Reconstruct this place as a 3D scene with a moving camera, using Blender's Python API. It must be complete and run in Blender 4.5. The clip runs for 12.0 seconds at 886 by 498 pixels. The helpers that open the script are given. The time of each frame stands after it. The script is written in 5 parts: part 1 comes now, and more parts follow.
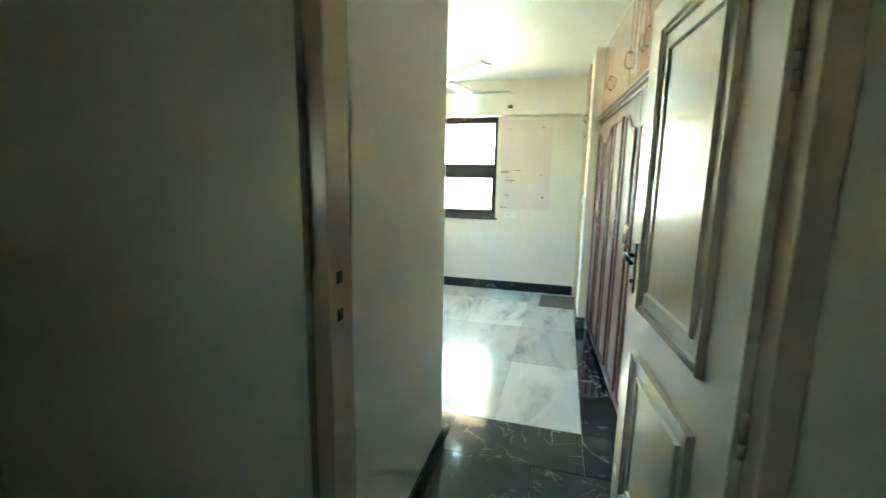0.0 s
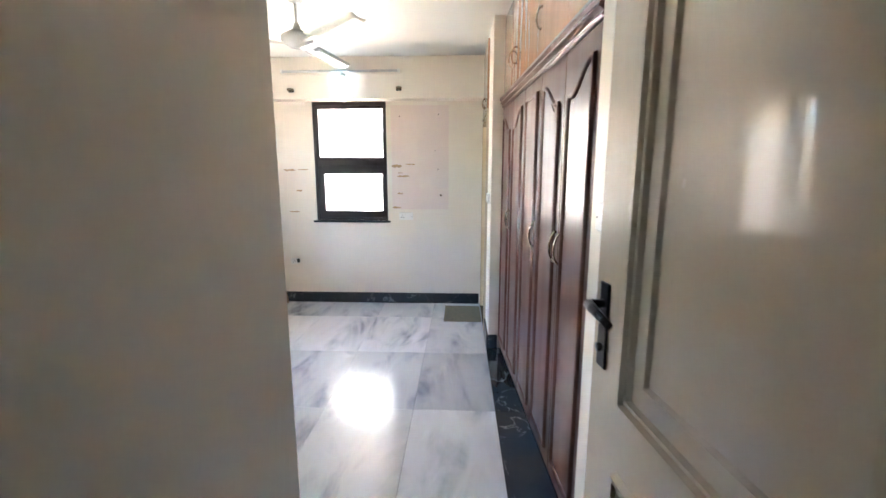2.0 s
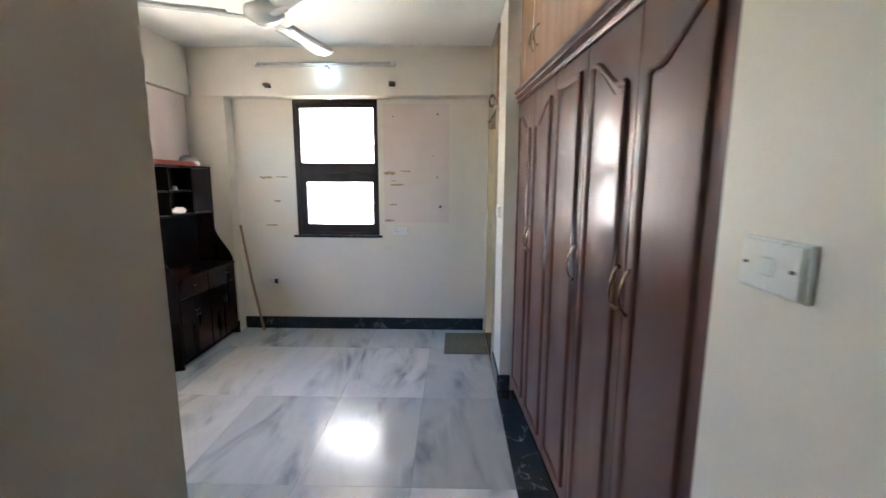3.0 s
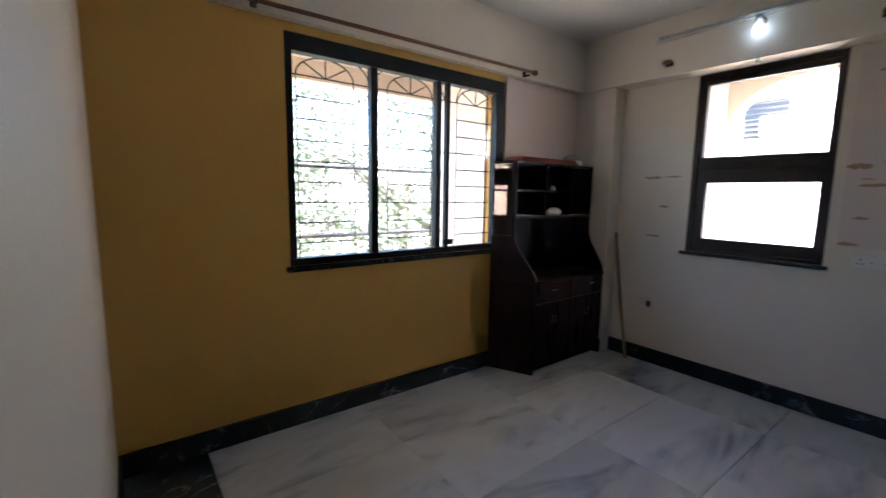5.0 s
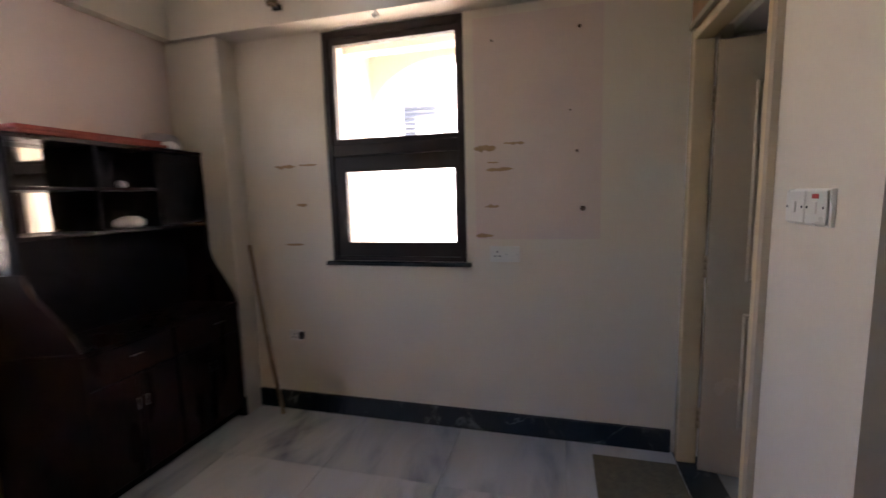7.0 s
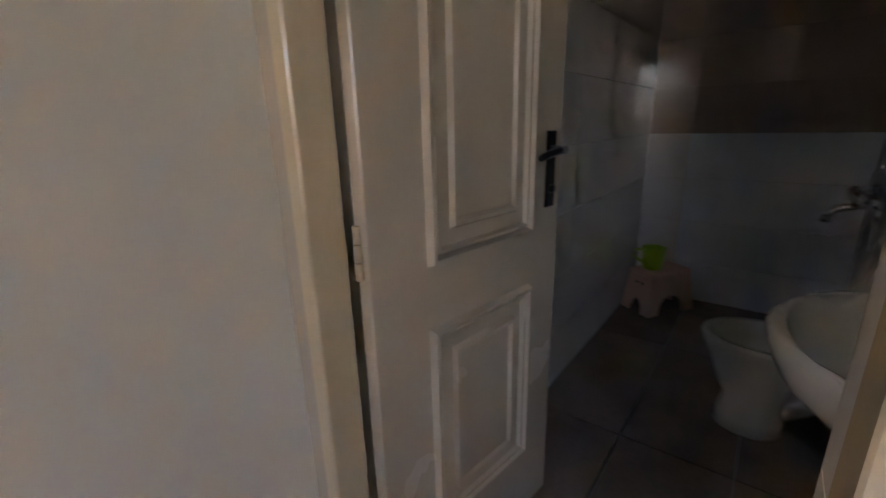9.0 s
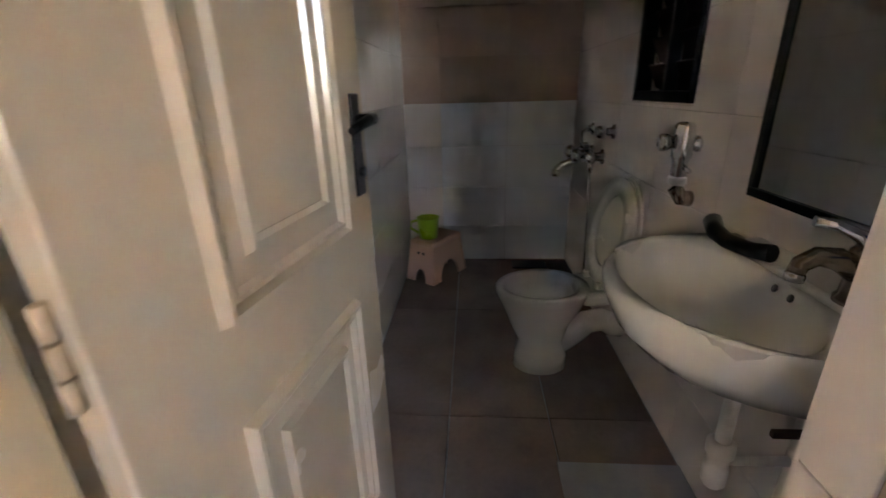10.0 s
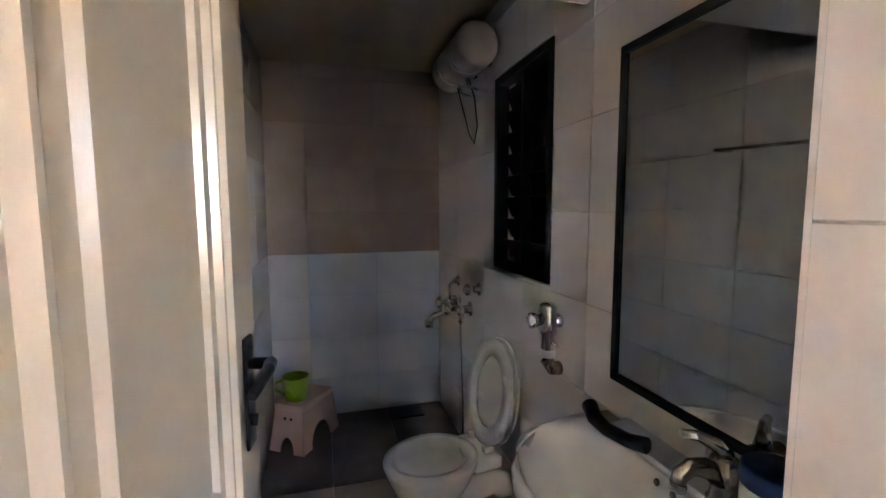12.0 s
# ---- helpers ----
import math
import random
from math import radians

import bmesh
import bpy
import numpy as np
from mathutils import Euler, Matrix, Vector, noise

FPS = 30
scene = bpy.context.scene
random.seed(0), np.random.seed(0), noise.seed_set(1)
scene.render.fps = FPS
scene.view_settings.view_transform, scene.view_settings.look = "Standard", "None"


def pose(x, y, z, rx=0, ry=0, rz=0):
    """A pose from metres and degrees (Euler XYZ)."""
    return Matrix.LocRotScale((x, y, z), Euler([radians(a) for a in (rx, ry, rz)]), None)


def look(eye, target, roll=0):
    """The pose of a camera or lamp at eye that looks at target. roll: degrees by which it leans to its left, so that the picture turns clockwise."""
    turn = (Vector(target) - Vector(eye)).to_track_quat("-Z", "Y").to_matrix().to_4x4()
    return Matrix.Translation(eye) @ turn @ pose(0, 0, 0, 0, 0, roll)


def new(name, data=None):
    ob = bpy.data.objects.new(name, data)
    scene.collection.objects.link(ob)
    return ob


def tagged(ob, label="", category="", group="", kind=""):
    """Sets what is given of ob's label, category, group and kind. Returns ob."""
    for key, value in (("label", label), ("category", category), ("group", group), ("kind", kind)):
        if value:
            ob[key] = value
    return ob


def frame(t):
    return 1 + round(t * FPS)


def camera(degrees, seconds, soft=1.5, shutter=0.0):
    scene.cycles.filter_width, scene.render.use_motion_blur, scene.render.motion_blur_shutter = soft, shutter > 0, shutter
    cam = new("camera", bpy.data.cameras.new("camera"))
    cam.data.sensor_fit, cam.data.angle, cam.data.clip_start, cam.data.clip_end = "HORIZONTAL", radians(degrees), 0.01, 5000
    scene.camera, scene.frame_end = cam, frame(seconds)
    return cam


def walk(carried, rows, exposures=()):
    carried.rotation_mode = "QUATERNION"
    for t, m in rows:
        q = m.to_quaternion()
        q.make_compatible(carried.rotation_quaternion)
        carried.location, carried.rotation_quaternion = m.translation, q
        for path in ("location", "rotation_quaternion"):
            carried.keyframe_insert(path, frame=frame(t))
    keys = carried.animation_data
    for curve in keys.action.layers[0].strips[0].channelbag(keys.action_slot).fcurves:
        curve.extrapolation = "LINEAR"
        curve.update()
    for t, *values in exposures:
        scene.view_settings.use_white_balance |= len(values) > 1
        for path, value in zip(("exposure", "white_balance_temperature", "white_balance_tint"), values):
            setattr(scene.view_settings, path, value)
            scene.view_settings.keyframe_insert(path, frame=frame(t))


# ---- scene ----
cam = camera(92.2, 12.0, soft=1.5, shutter=0.4)
PATH = [
    (0, (0.437, 0.225, 1.56), (-0.092, 2.124, 1.223), 0.9),
    (0.5, (0.447, 0.287, 1.559), (0.157, 2.234, 1.21), 0.4),
    (1, (0.407, 0.504, 1.546), (0.254, 2.466, 1.19), 0.0),
    (1.5, (0.401, 0.789, 1.527), (0.31, 2.754, 1.166), -0.5),
    (2, (0.393, 1.099, 1.556), (0.313, 3.067, 1.203), -0.0),
    (2.5, (0.355, 1.461, 1.56), (0.322, 3.433, 1.232), 0.3),
    (2.7, (0.336, 1.575, 1.568), (0.334, 3.55, 1.248), 0.3),
    (4.5, (0.146, 2.374, 1.414), (-1.046, 3.961, 1.162), -0.1),
    (5, (0.223, 2.475, 1.428), (-1.354, 3.677, 1.169), 0.9),
    (5.5, (0.25, 2.565, 1.42), (-1.423, 3.634, 1.172), 0.9),
    (6, (0.191, 2.825, 1.363), (-1.264, 4.177, 1.128), 2.6),
    (6.5, (0.076, 3.237, 1.402), (-0.824, 5.006, 1.153), 1.1),
    (7, (0.042, 3.723, 1.383), (-0.478, 5.638, 1.134), -1.6),
    (7.5, (0.009, 4.187, 1.381), (-0.046, 6.166, 1.093), -1.0),
    (7.7, (0.047, 4.401, 1.371), (0.17, 6.375, 1.077), -2.2),
    (9.3, (0.21, 5.435, 1.235), (1.937, 6.246, 0.635), -0.7),
    (9.5, (0.239, 5.482, 1.234), (2.051, 6.03, 0.588), -0.6),
    (9.6, (0.295, 5.527, 1.233), (2.123, 5.934, 0.531), -0.4),
    (9.8, (0.361, 5.565, 1.215), (2.221, 5.839, 0.532), 0.0),
    (10, (0.431, 5.595, 1.221), (2.302, 5.733, 0.526), -1.6),
    (10.5, (0.519, 5.613, 1.25), (2.362, 5.33, 0.528), -0.4),
    (11, (0.527, 5.637, 1.296), (2.349, 5.151, 0.63), -0.7),
    (11.5, (0.501, 5.673, 1.424), (2.413, 5.146, 1.166), -0.8),
    (12, (0.505, 5.689, 1.448), (2.425, 5.164, 1.26), -0.2),
]
EXPOSURES = [
    (0.0, 6.45, 5900, -20), (0.5, 6.6, 5900, 6), (1.0, 6.4, 5950, 12), (1.5, 6.45, 6100, 14), (2.0, 6.2, 5900, 13), (2.7, 5.65, 5750, 11), (4.4, 4.15, 5750, 11), (5.0, 3.6, 5700, 16), (5.5, 3.25, 5700, 18), (6.5, 3.25, 6000, 18),
    (7.0, 4.0, 6600, 25), (7.5, 4.3, 6400, 21), (9.3, 5.1, 6850, 24), (9.6, 5.5, 7050, 24), (10.0, 6.2, 7200, 25), (10.5, 6.2, 8900, 36), (11.0, 6.65, 7400, 29), (11.5, 6.75, 6600, 25), (12.0, 6.7, 6350, 26),
]
walk(cam, [(t, look(eye, target, roll)) for t, eye, target, roll in PATH], EXPOSURES)

# ---- world and light ----
SUN_ELEVATION, SUN_AZIMUTH = 58.0, 150.0
world = bpy.data.worlds.new("sky")
scene.world = world
world.use_nodes = True
wn = world.node_tree.nodes
sky = wn.new("ShaderNodeTexSky")
sky.sky_type = "NISHITA"
sky.sun_disc = False
sky.sun_elevation = radians(SUN_ELEVATION)
sky.sun_rotation = radians(SUN_AZIMUTH)
world.node_tree.links.new(sky.outputs[0], wn["Background"].inputs[0])
wn["Background"].inputs[1].default_value = 0.15
sun_data = bpy.data.lights.new("sun", "SUN")
sun_data.energy, sun_data.angle, sun_data.color = 5.0, radians(0.5), (1.0, 0.95, 0.87)
sun_ob = new("sun", sun_data)
az, el = radians(SUN_AZIMUTH), radians(SUN_ELEVATION)
sun_dir = Vector((math.sin(az) * math.cos(el), math.cos(az) * math.cos(el), math.sin(el)))
sun_ob.matrix_world = look(sun_dir * 30, (0, 0, 0))


# ---- materials ----
def material(name, color, rough=0.5, vary=0.08, scale=6.0, fine=90.0, bump=0.05, metal=0.0, spec=0.5, wear=None, wear_amount=0.0, wear_scale=2.5, coat=0.0, stretch=(1, 1, 1), per_object=0.0):
    m = bpy.data.materials.new(name)
    m.use_nodes = True
    n, k = m.node_tree.nodes, m.node_tree.links
    b = n["Principled BSDF"]
    tc = n.new("ShaderNodeTexCoord")
    mp = n.new("ShaderNodeMapping")
    mp.inputs["Scale"].default_value = stretch
    geo = n.new("ShaderNodeNewGeometry")
    k.new(geo.outputs["Position"], mp.inputs["Vector"])
    big, small = n.new("ShaderNodeTexNoise"), n.new("ShaderNodeTexNoise")
    for tex, s, d in ((big, scale, 4.0), (small, fine, 3.0)):
        tex.inputs["Scale"].default_value, tex.inputs["Detail"].default_value = s, d
        k.new(mp.outputs[0], tex.inputs["Vector"])
    add = n.new("ShaderNodeMath")
    add.operation = "MULTIPLY_ADD"
    k.new(small.outputs["Fac"], add.inputs[0])
    add.inputs[1].default_value = 0.4
    k.new(big.outputs["Fac"], add.inputs[2])
    ramp = n.new("ShaderNodeMapRange")
    ramp.inputs["From Min"].default_value, ramp.inputs["From Max"].default_value = 0.35, 1.05
    ramp.inputs["To Min"].default_value, ramp.inputs["To Max"].default_value = 1.0 - vary, 1.0 + vary
    k.new(add.outputs[0], ramp.inputs["Value"])
    value = ramp.outputs[0]
    if per_object:
        info = n.new("ShaderNodeObjectInfo")
        pr = n.new("ShaderNodeMapRange")
        pr.inputs["To Min"].default_value, pr.inputs["To Max"].default_value = 1.0 - per_object, 1.0 + per_object
        k.new(info.outputs["Random"], pr.inputs["Value"])
        mul = n.new("ShaderNodeMath")
        mul.operation = "MULTIPLY"
        k.new(value, mul.inputs[0])
        k.new(pr.outputs[0], mul.inputs[1])
        value = mul.outputs[0]
    tint = n.new("ShaderNodeVectorMath")
    tint.operation = "SCALE"
    tint.inputs[0].default_value = color
    k.new(value, tint.inputs["Scale"])
    out = tint.outputs[0]
    if wear is not None:
        wt = n.new("ShaderNodeTexNoise")
        wt.inputs["Scale"].default_value, wt.inputs["Detail"].default_value, wt.inputs["Roughness"].default_value = wear_scale, 8.0, 0.65
        k.new(mp.outputs[0], wt.inputs["Vector"])
        wr = n.new("ShaderNodeMapRange")
        wr.inputs["From Min"].default_value, wr.inputs["From Max"].default_value = 0.52, 0.75
        wr.inputs["To Max"].default_value = wear_amount
        k.new(wt.outputs["Fac"], wr.inputs["Value"])
        mix = n.new("ShaderNodeMix")
        mix.data_type = "RGBA"
        k.new(wr.outputs[0], mix.inputs[0])
        k.new(out, mix.inputs[6])
        mix.inputs[7].default_value = (*wear, 1)
        out = mix.outputs[2]
    k.new(out, b.inputs["Base Color"])
    rr = n.new("ShaderNodeMapRange")
    rr.inputs["From Min"].default_value, rr.inputs["From Max"].default_value = 0.3, 0.7
    rr.inputs["To Min"].default_value, rr.inputs["To Max"].default_value = max(0.02, rough * 0.85), min(1.0, rough * 1.15)
    k.new(big.outputs["Fac"], rr.inputs["Value"])
    k.new(rr.outputs[0], b.inputs["Roughness"])
    b.inputs["Metallic"].default_value = metal
    b.inputs["Specular IOR Level"].default_value = spec
    b.inputs["Coat Weight"].default_value = coat
    b.inputs["Coat Roughness"].default_value = 0.08
    if bump:
        bp = n.new("ShaderNodeBump")
        bp.inputs["Strength"].default_value, bp.inputs["Distance"].default_value = bump, 0.004
        k.new(add.outputs[0], bp.inputs["Height"])
        k.new(bp.outputs[0], b.inputs["Normal"])
    return m


def marble(name, base, vein, rough, vein_amount=0.8, scale=1.6, stretch=(1, 1, 1), per_object=0.06, thin=0.06):
    """Polished stone with drifting veins; each slab shifts the pattern by its own random number."""
    m = bpy.data.materials.new(name)
    m.use_nodes = True
    n, k = m.node_tree.nodes, m.node_tree.links
    b = n["Principled BSDF"]
    geo, info = n.new("ShaderNodeNewGeometry"), n.new("ShaderNodeObjectInfo")
    mp = n.new("ShaderNodeMapping")
    mp.inputs["Scale"].default_value = stretch
    k.new(geo.outputs["Position"], mp.inputs["Vector"])
    turn, spin = n.new("ShaderNodeMath"), n.new("ShaderNodeCombineXYZ")
    turn.operation = "MULTIPLY"
    turn.inputs[1].default_value = 9.0
    k.new(info.outputs["Random"], turn.inputs[0])
    k.new(turn.outputs[0], spin.inputs["Z"])
    k.new(spin.outputs[0], mp.inputs["Rotation"])
    sh = n.new("ShaderNodeVectorMath")
    sh.operation = "MULTIPLY_ADD"
    sh.inputs[1].default_value = (7.0, 7.0, 3.0)
    k.new(info.outputs["Random"], sh.inputs[0])
    k.new(mp.outputs[0], sh.inputs[2])
    t1, t2 = n.new("ShaderNodeTexNoise"), n.new("ShaderNodeTexNoise")
    for tx, s, d, ds in ((t1, scale, 9.0, 1.8), (t2, scale * 3.1, 6.0, 0.6)):
        tx.inputs["Scale"].default_value, tx.inputs["Detail"].default_value, tx.inputs["Distortion"].default_value = s, d, ds
        k.new(sh.outputs[0], tx.inputs["Vector"])
    # thin veins lie where the noise crosses its middle
    sub = n.new("ShaderNodeMath")
    sub.operation = "SUBTRACT"
    sub.inputs[1].default_value = 0.5
    k.new(t1.outputs["Fac"], sub.inputs[0])
    ab = n.new("ShaderNodeMath")
    ab.operation = "ABSOLUTE"
    k.new(sub.outputs[0], ab.inputs[0])
    vr = n.new("ShaderNodeMapRange")
    vr.inputs["From Min"].default_value, vr.inputs["From Max"].default_value = 0.0, thin
    vr.inputs["To Min"].default_value, vr.inputs["To Max"].default_value = vein_amount, 0.0
    k.new(ab.outputs[0], vr.inputs["Value"])
    fade = n.new("ShaderNodeMapRange")
    fade.inputs["From Min"].default_value, fade.inputs["From Max"].default_value = 0.45, 0.7
    k.new(t2.outputs["Fac"], fade.inputs["Value"])
    mul = n.new("ShaderNodeMath")
    mul.operation = "MULTIPLY"
    k.new(vr.outputs[0], mul.inputs[0])
    k.new(fade.outputs[0], mul.inputs[1])
    pr = n.new("ShaderNodeMapRange")
    pr.inputs["To Min"].default_value, pr.inputs["To Max"].default_value = 1 - per_object, 1 + per_object
    k.new(info.outputs["Random"], pr.inputs["Value"])
    cl = n.new("ShaderNodeMapRange")
    cl.inputs["From Min"].default_value, cl.inputs["From Max"].default_value = 0.3, 0.7
    cl.inputs["To Min"].default_value, cl.inputs["To Max"].default_value = 0.9, 1.08
    k.new(t2.outputs["Fac"], cl.inputs["Value"])
    m2 = n.new("ShaderNodeMath")
    m2.operation = "MULTIPLY"
    k.new(pr.outputs[0], m2.inputs[0])
    k.new(cl.outputs[0], m2.inputs[1])
    sc = n.new("ShaderNodeVectorMath")
    sc.operation = "SCALE"
    sc.inputs[0].default_value = base
    k.new(m2.outputs[0], sc.inputs["Scale"])
    mix = n.new("ShaderNodeMix")
    mix.data_type = "RGBA"
    k.new(mul.outputs[0], mix.inputs[0])
    k.new(sc.outputs[0], mix.inputs[6])
    mix.inputs[7].default_value = (*vein, 1)
    k.new(mix.outputs[2], b.inputs["Base Color"])
    rr = n.new("ShaderNodeMapRange")
    rr.inputs["To Min"].default_value, rr.inputs["To Max"].default_value = rough * 0.7, rough * 1.4
    k.new(t2.outputs["Fac"], rr.inputs["Value"])
    k.new(rr.outputs[0], b.inputs["Roughness"])
    b.inputs["Specular IOR Level"].default_value = 0.38
    return m


def glowing(name, color, strength):
    m = bpy.data.materials.new(name)
    m.use_nodes = True
    b = m.node_tree.nodes["Principled BSDF"]
    b.inputs["Base Color"].default_value = (*color, 1)
    b.inputs["Emission Color"].default_value = (*color, 1)
    b.inputs["Emission Strength"].default_value = strength
    return m


def glass_material(name, tint=(1, 1, 1), gloss=0.05):
    """Thin pane: clear, with a weak mirror sheen."""
    m = bpy.data.materials.new(name)
    m.use_nodes = True
    n, k = m.node_tree.nodes, m.node_tree.links
    n.remove(n["Principled BSDF"])
    tr, gl, mix = n.new("ShaderNodeBsdfTransparent"), n.new("ShaderNodeBsdfGlossy"), n.new("ShaderNodeMixShader")
    tr.inputs[0].default_value = (*tint, 1)
    gl.inputs["Roughness"].default_value = 0.03
    mix.inputs[0].default_value = gloss
    k.new(tr.outputs[0], mix.inputs[1])
    k.new(gl.outputs[0], mix.inputs[2])
    k.new(mix.outputs[0], n["Material Output"].inputs[0])
    return m


WALL = material("cream_wall_paint", (0.73, 0.66, 0.565), 0.42, 0.04, 2.5, 60, 0.06, wear=(0.62, 0.55, 0.45), wear_amount=0.18, wear_scale=1.8)
PINK = material("faded_pink_wall_paint", (0.70, 0.58, 0.53), 0.5, 0.05, 2.5, 60, 0.06, wear=(0.74, 0.66, 0.58), wear_amount=0.5)
OCHRE = material("ochre_wall_paint", (0.56, 0.33, 0.07), 0.45, 0.05, 2.0, 60, 0.06, wear=(0.48, 0.27, 0.05), wear_amount=0.3)
CEIL = material("white_ceiling_paint", (0.76, 0.75, 0.72), 0.6, 0.03, 2.0, 80, 0.05)
DARKWALL = material("corridor_wall_paint", (0.60, 0.52, 0.39), 0.5, 0.05, 2.0, 60, 0.05)
MARBLE = marble("grey_white_marble", (0.49, 0.505, 0.53), (0.17, 0.195, 0.235), 0.19, 0.9, 1.5, (1, 0.35, 1), 0.2, 0.15)
BLACKSTONE = marble("black_stone", (0.030, 0.036, 0.040), (0.30, 0.33, 0.33), 0.09, 0.6, 2.0, (1, 1, 1), 0.15, 0.014)
GROUTPALE = material("pale_brown_tile_grout", (0.64, 0.58, 0.53), 0.8, 0.1, 20, 120, 0.1)
GROUTBROWN = material("brown_tile_grout", (0.50, 0.42, 0.37), 0.8, 0.1, 20, 120, 0.1)
GROUT = material("grey_joint_filler", (0.30, 0.30, 0.30), 0.8, 0.1, 20, 120, 0.1)
DOORPAINT = material("cream_gloss_door_paint", (0.52, 0.42, 0.315), 0.24, 0.05, 3.0, 40, 0.12, coat=0.6, wear=(0.52, 0.41, 0.30), wear_amount=0.25)
FRAMEPAINT = material("tan_gloss_frame_paint", (0.47, 0.35, 0.24), 0.22, 0.07, 3.0, 70, 0.1, coat=0.3, wear=(0.36, 0.26, 0.17), wear_amount=0.35)
FRAMECREAM = material("yellowed_cream_frame_paint", (0.66, 0.52, 0.34), 0.22, 0.07, 3.0, 70, 0.1, coat=0.3, wear=(0.52, 0.36, 0.16), wear_amount=0.35)
WARDROBE = material("red_brown_polished_wood", (0.088, 0.031, 0.020), 0.33, 0.2, 3.0, 26, 0.06, coat=0.12, stretch=(5, 5, 0.5))
LOFTWOOD = material("light_brown_polished_wood", (0.40, 0.225, 0.135), 0.24, 0.16, 3.0, 26, 0.05, coat=0.5, stretch=(5, 5, 0.5))
CABWOOD = material("dark_brown_laminate", (0.018, 0.007, 0.0055), 0.30, 0.25, 3.0, 30, 0.05, spec=0.16, stretch=(4, 4, 0.6))
CABDARK = material("black_brown_laminate", (0.008, 0.005, 0.005), 0.5, 0.25, 3.0, 30, 0.05, spec=0.1)
BLACKMETAL = material("black_window_paint", (0.014, 0.018, 0.020), 0.42, 0.2, 6, 80, 0.08, spec=0.2, wear=(0.06, 0.06, 0.06), wear_amount=0.4)
IRON = material("black_grill_iron", (0.012, 0.012, 0.013), 0.45, 0.2, 8, 90, 0.1)
DARKFRAME = material("dark_brown_window_wood", (0.034, 0.024, 0.023), 0.42, 0.25, 4, 60, 0.08, spec=0.2, stretch=(3, 3, 0.6))
HANDLE = material("black_handle_metal", (0.015, 0.014, 0.014), 0.3, 0.15, 10, 120, 0.05, metal=0.6)
CHROME = material("chrome", (0.72, 0.73, 0.75), 0.12, 0.06, 10, 120, 0.02, metal=1.0)
ANTIQUE = material("antique_metal_pull", (0.34, 0.27, 0.20), 0.25, 0.15, 12, 120, 0.05, metal=1.0)
PLASTIC = material("off_white_plastic", (0.74, 0.72, 0.68), 0.3, 0.04, 8, 120, 0.02)
BLACKPL = material("black_plastic", (0.02, 0.02, 0.022), 0.35, 0.1, 8, 120, 0.03)
GREYTUBE = material("unlit_grey_white_tube", (0.50, 0.50, 0.49), 0.3, 0.04, 8, 120, 0.0)
REDPL = material("red_indicator_plastic", (0.45, 0.03, 0.03), 0.3, 0.05, 8, 120, 0.0)
FANPAINT = material("white_fan_enamel", (0.72, 0.70, 0.66), 0.25, 0.05, 6, 90, 0.02)
CERAMIC = material("white_glazed_ceramic", (0.80, 0.79, 0.76), 0.07, 0.03, 4, 60, 0.0, coat=0.5)
DOORPAINT.node_tree.nodes["Principled BSDF"].inputs["Coat Roughness"].default_value = 0.035
SEATPL = material("cream_plastic_seat", (0.78, 0.74, 0.66), 0.25, 0.03, 6, 90, 0.02)
TILE = material("white_glazed_tile", (0.80, 0.735, 0.69), 0.10, 0.04, 3, 60, 0.02, per_object=0.03, wear=(0.62, 0.56, 0.50), wear_amount=0.25)
# End-wall shade painted as brown tile; the paler tile holds the daylight patch.
TILESHADE = material("shade_toned_glazed_tile", (0.46, 0.34, 0.28), 0.06, 0.10, 5, 70, 0.02, per_object=0.06)
TILEDAYLIT = material("daylight_toned_glazed_tile", (0.78, 0.80, 0.85), 0.07, 0.04, 3, 60, 0.02, per_object=0.03)
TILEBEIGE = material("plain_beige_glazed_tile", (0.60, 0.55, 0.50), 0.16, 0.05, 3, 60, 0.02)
# The shade over the bathroom ceiling is put into this dark brown.
BATHCEIL = material("shaded_brown_ceiling_paint", (0.42, 0.31, 0.21), 0.7, 0.12, 2.0, 60, 0.08, wear=(0.28, 0.20, 0.13), wear_amount=0.5)
# Heater enamel darkened for the weak light up there, with brown stains.
DIMENAMEL = material("dimmed_heater_enamel", (0.62, 0.55, 0.49), 0.35, 0.08, 5, 90, 0.03, wear=(0.38, 0.28, 0.20), wear_amount=0.4)
DULLCHROME = material("dull_brown_chrome", (0.42, 0.36, 0.30), 0.20, 0.25, 10, 90, 0.05, metal=1.0)
SLATE = material("brown_grey_floor_stone", (0.23, 0.17, 0.14), 0.16, 0.22, 5, 50, 0.12, per_object=0.12, wear=(0.22, 0.19, 0.17), wear_amount=0.5)
MIRROR = material("mirror_silver", (0.62, 0.61, 0.57), 0.03, 0.01, 2, 10, 0.0, metal=1.0)
STOOLPL = material("peach_plastic", (0.70, 0.42, 0.30), 0.35, 0.05, 6, 90, 0.03)
GREENPL = material("lime_green_plastic", (0.38, 0.55, 0.03), 0.3, 0.06, 6, 90, 0.02)
BLUEPL = material("blue_plastic", (0.03, 0.07, 0.22), 0.35, 0.06, 6, 90, 0.02)
PVC = material("white_pvc_pipe", (0.72, 0.70, 0.66), 0.35, 0.06, 10, 90, 0.03)
MATFIBRE = material("brown_green_door_mat", (0.14, 0.125, 0.085), 0.95, 0.35, 30, 400, 0.5)
STICKWOOD = material("bare_wood_stick", (0.30, 0.20, 0.12), 0.6, 0.2, 6, 60, 0.1, stretch=(4, 4, 0.4))
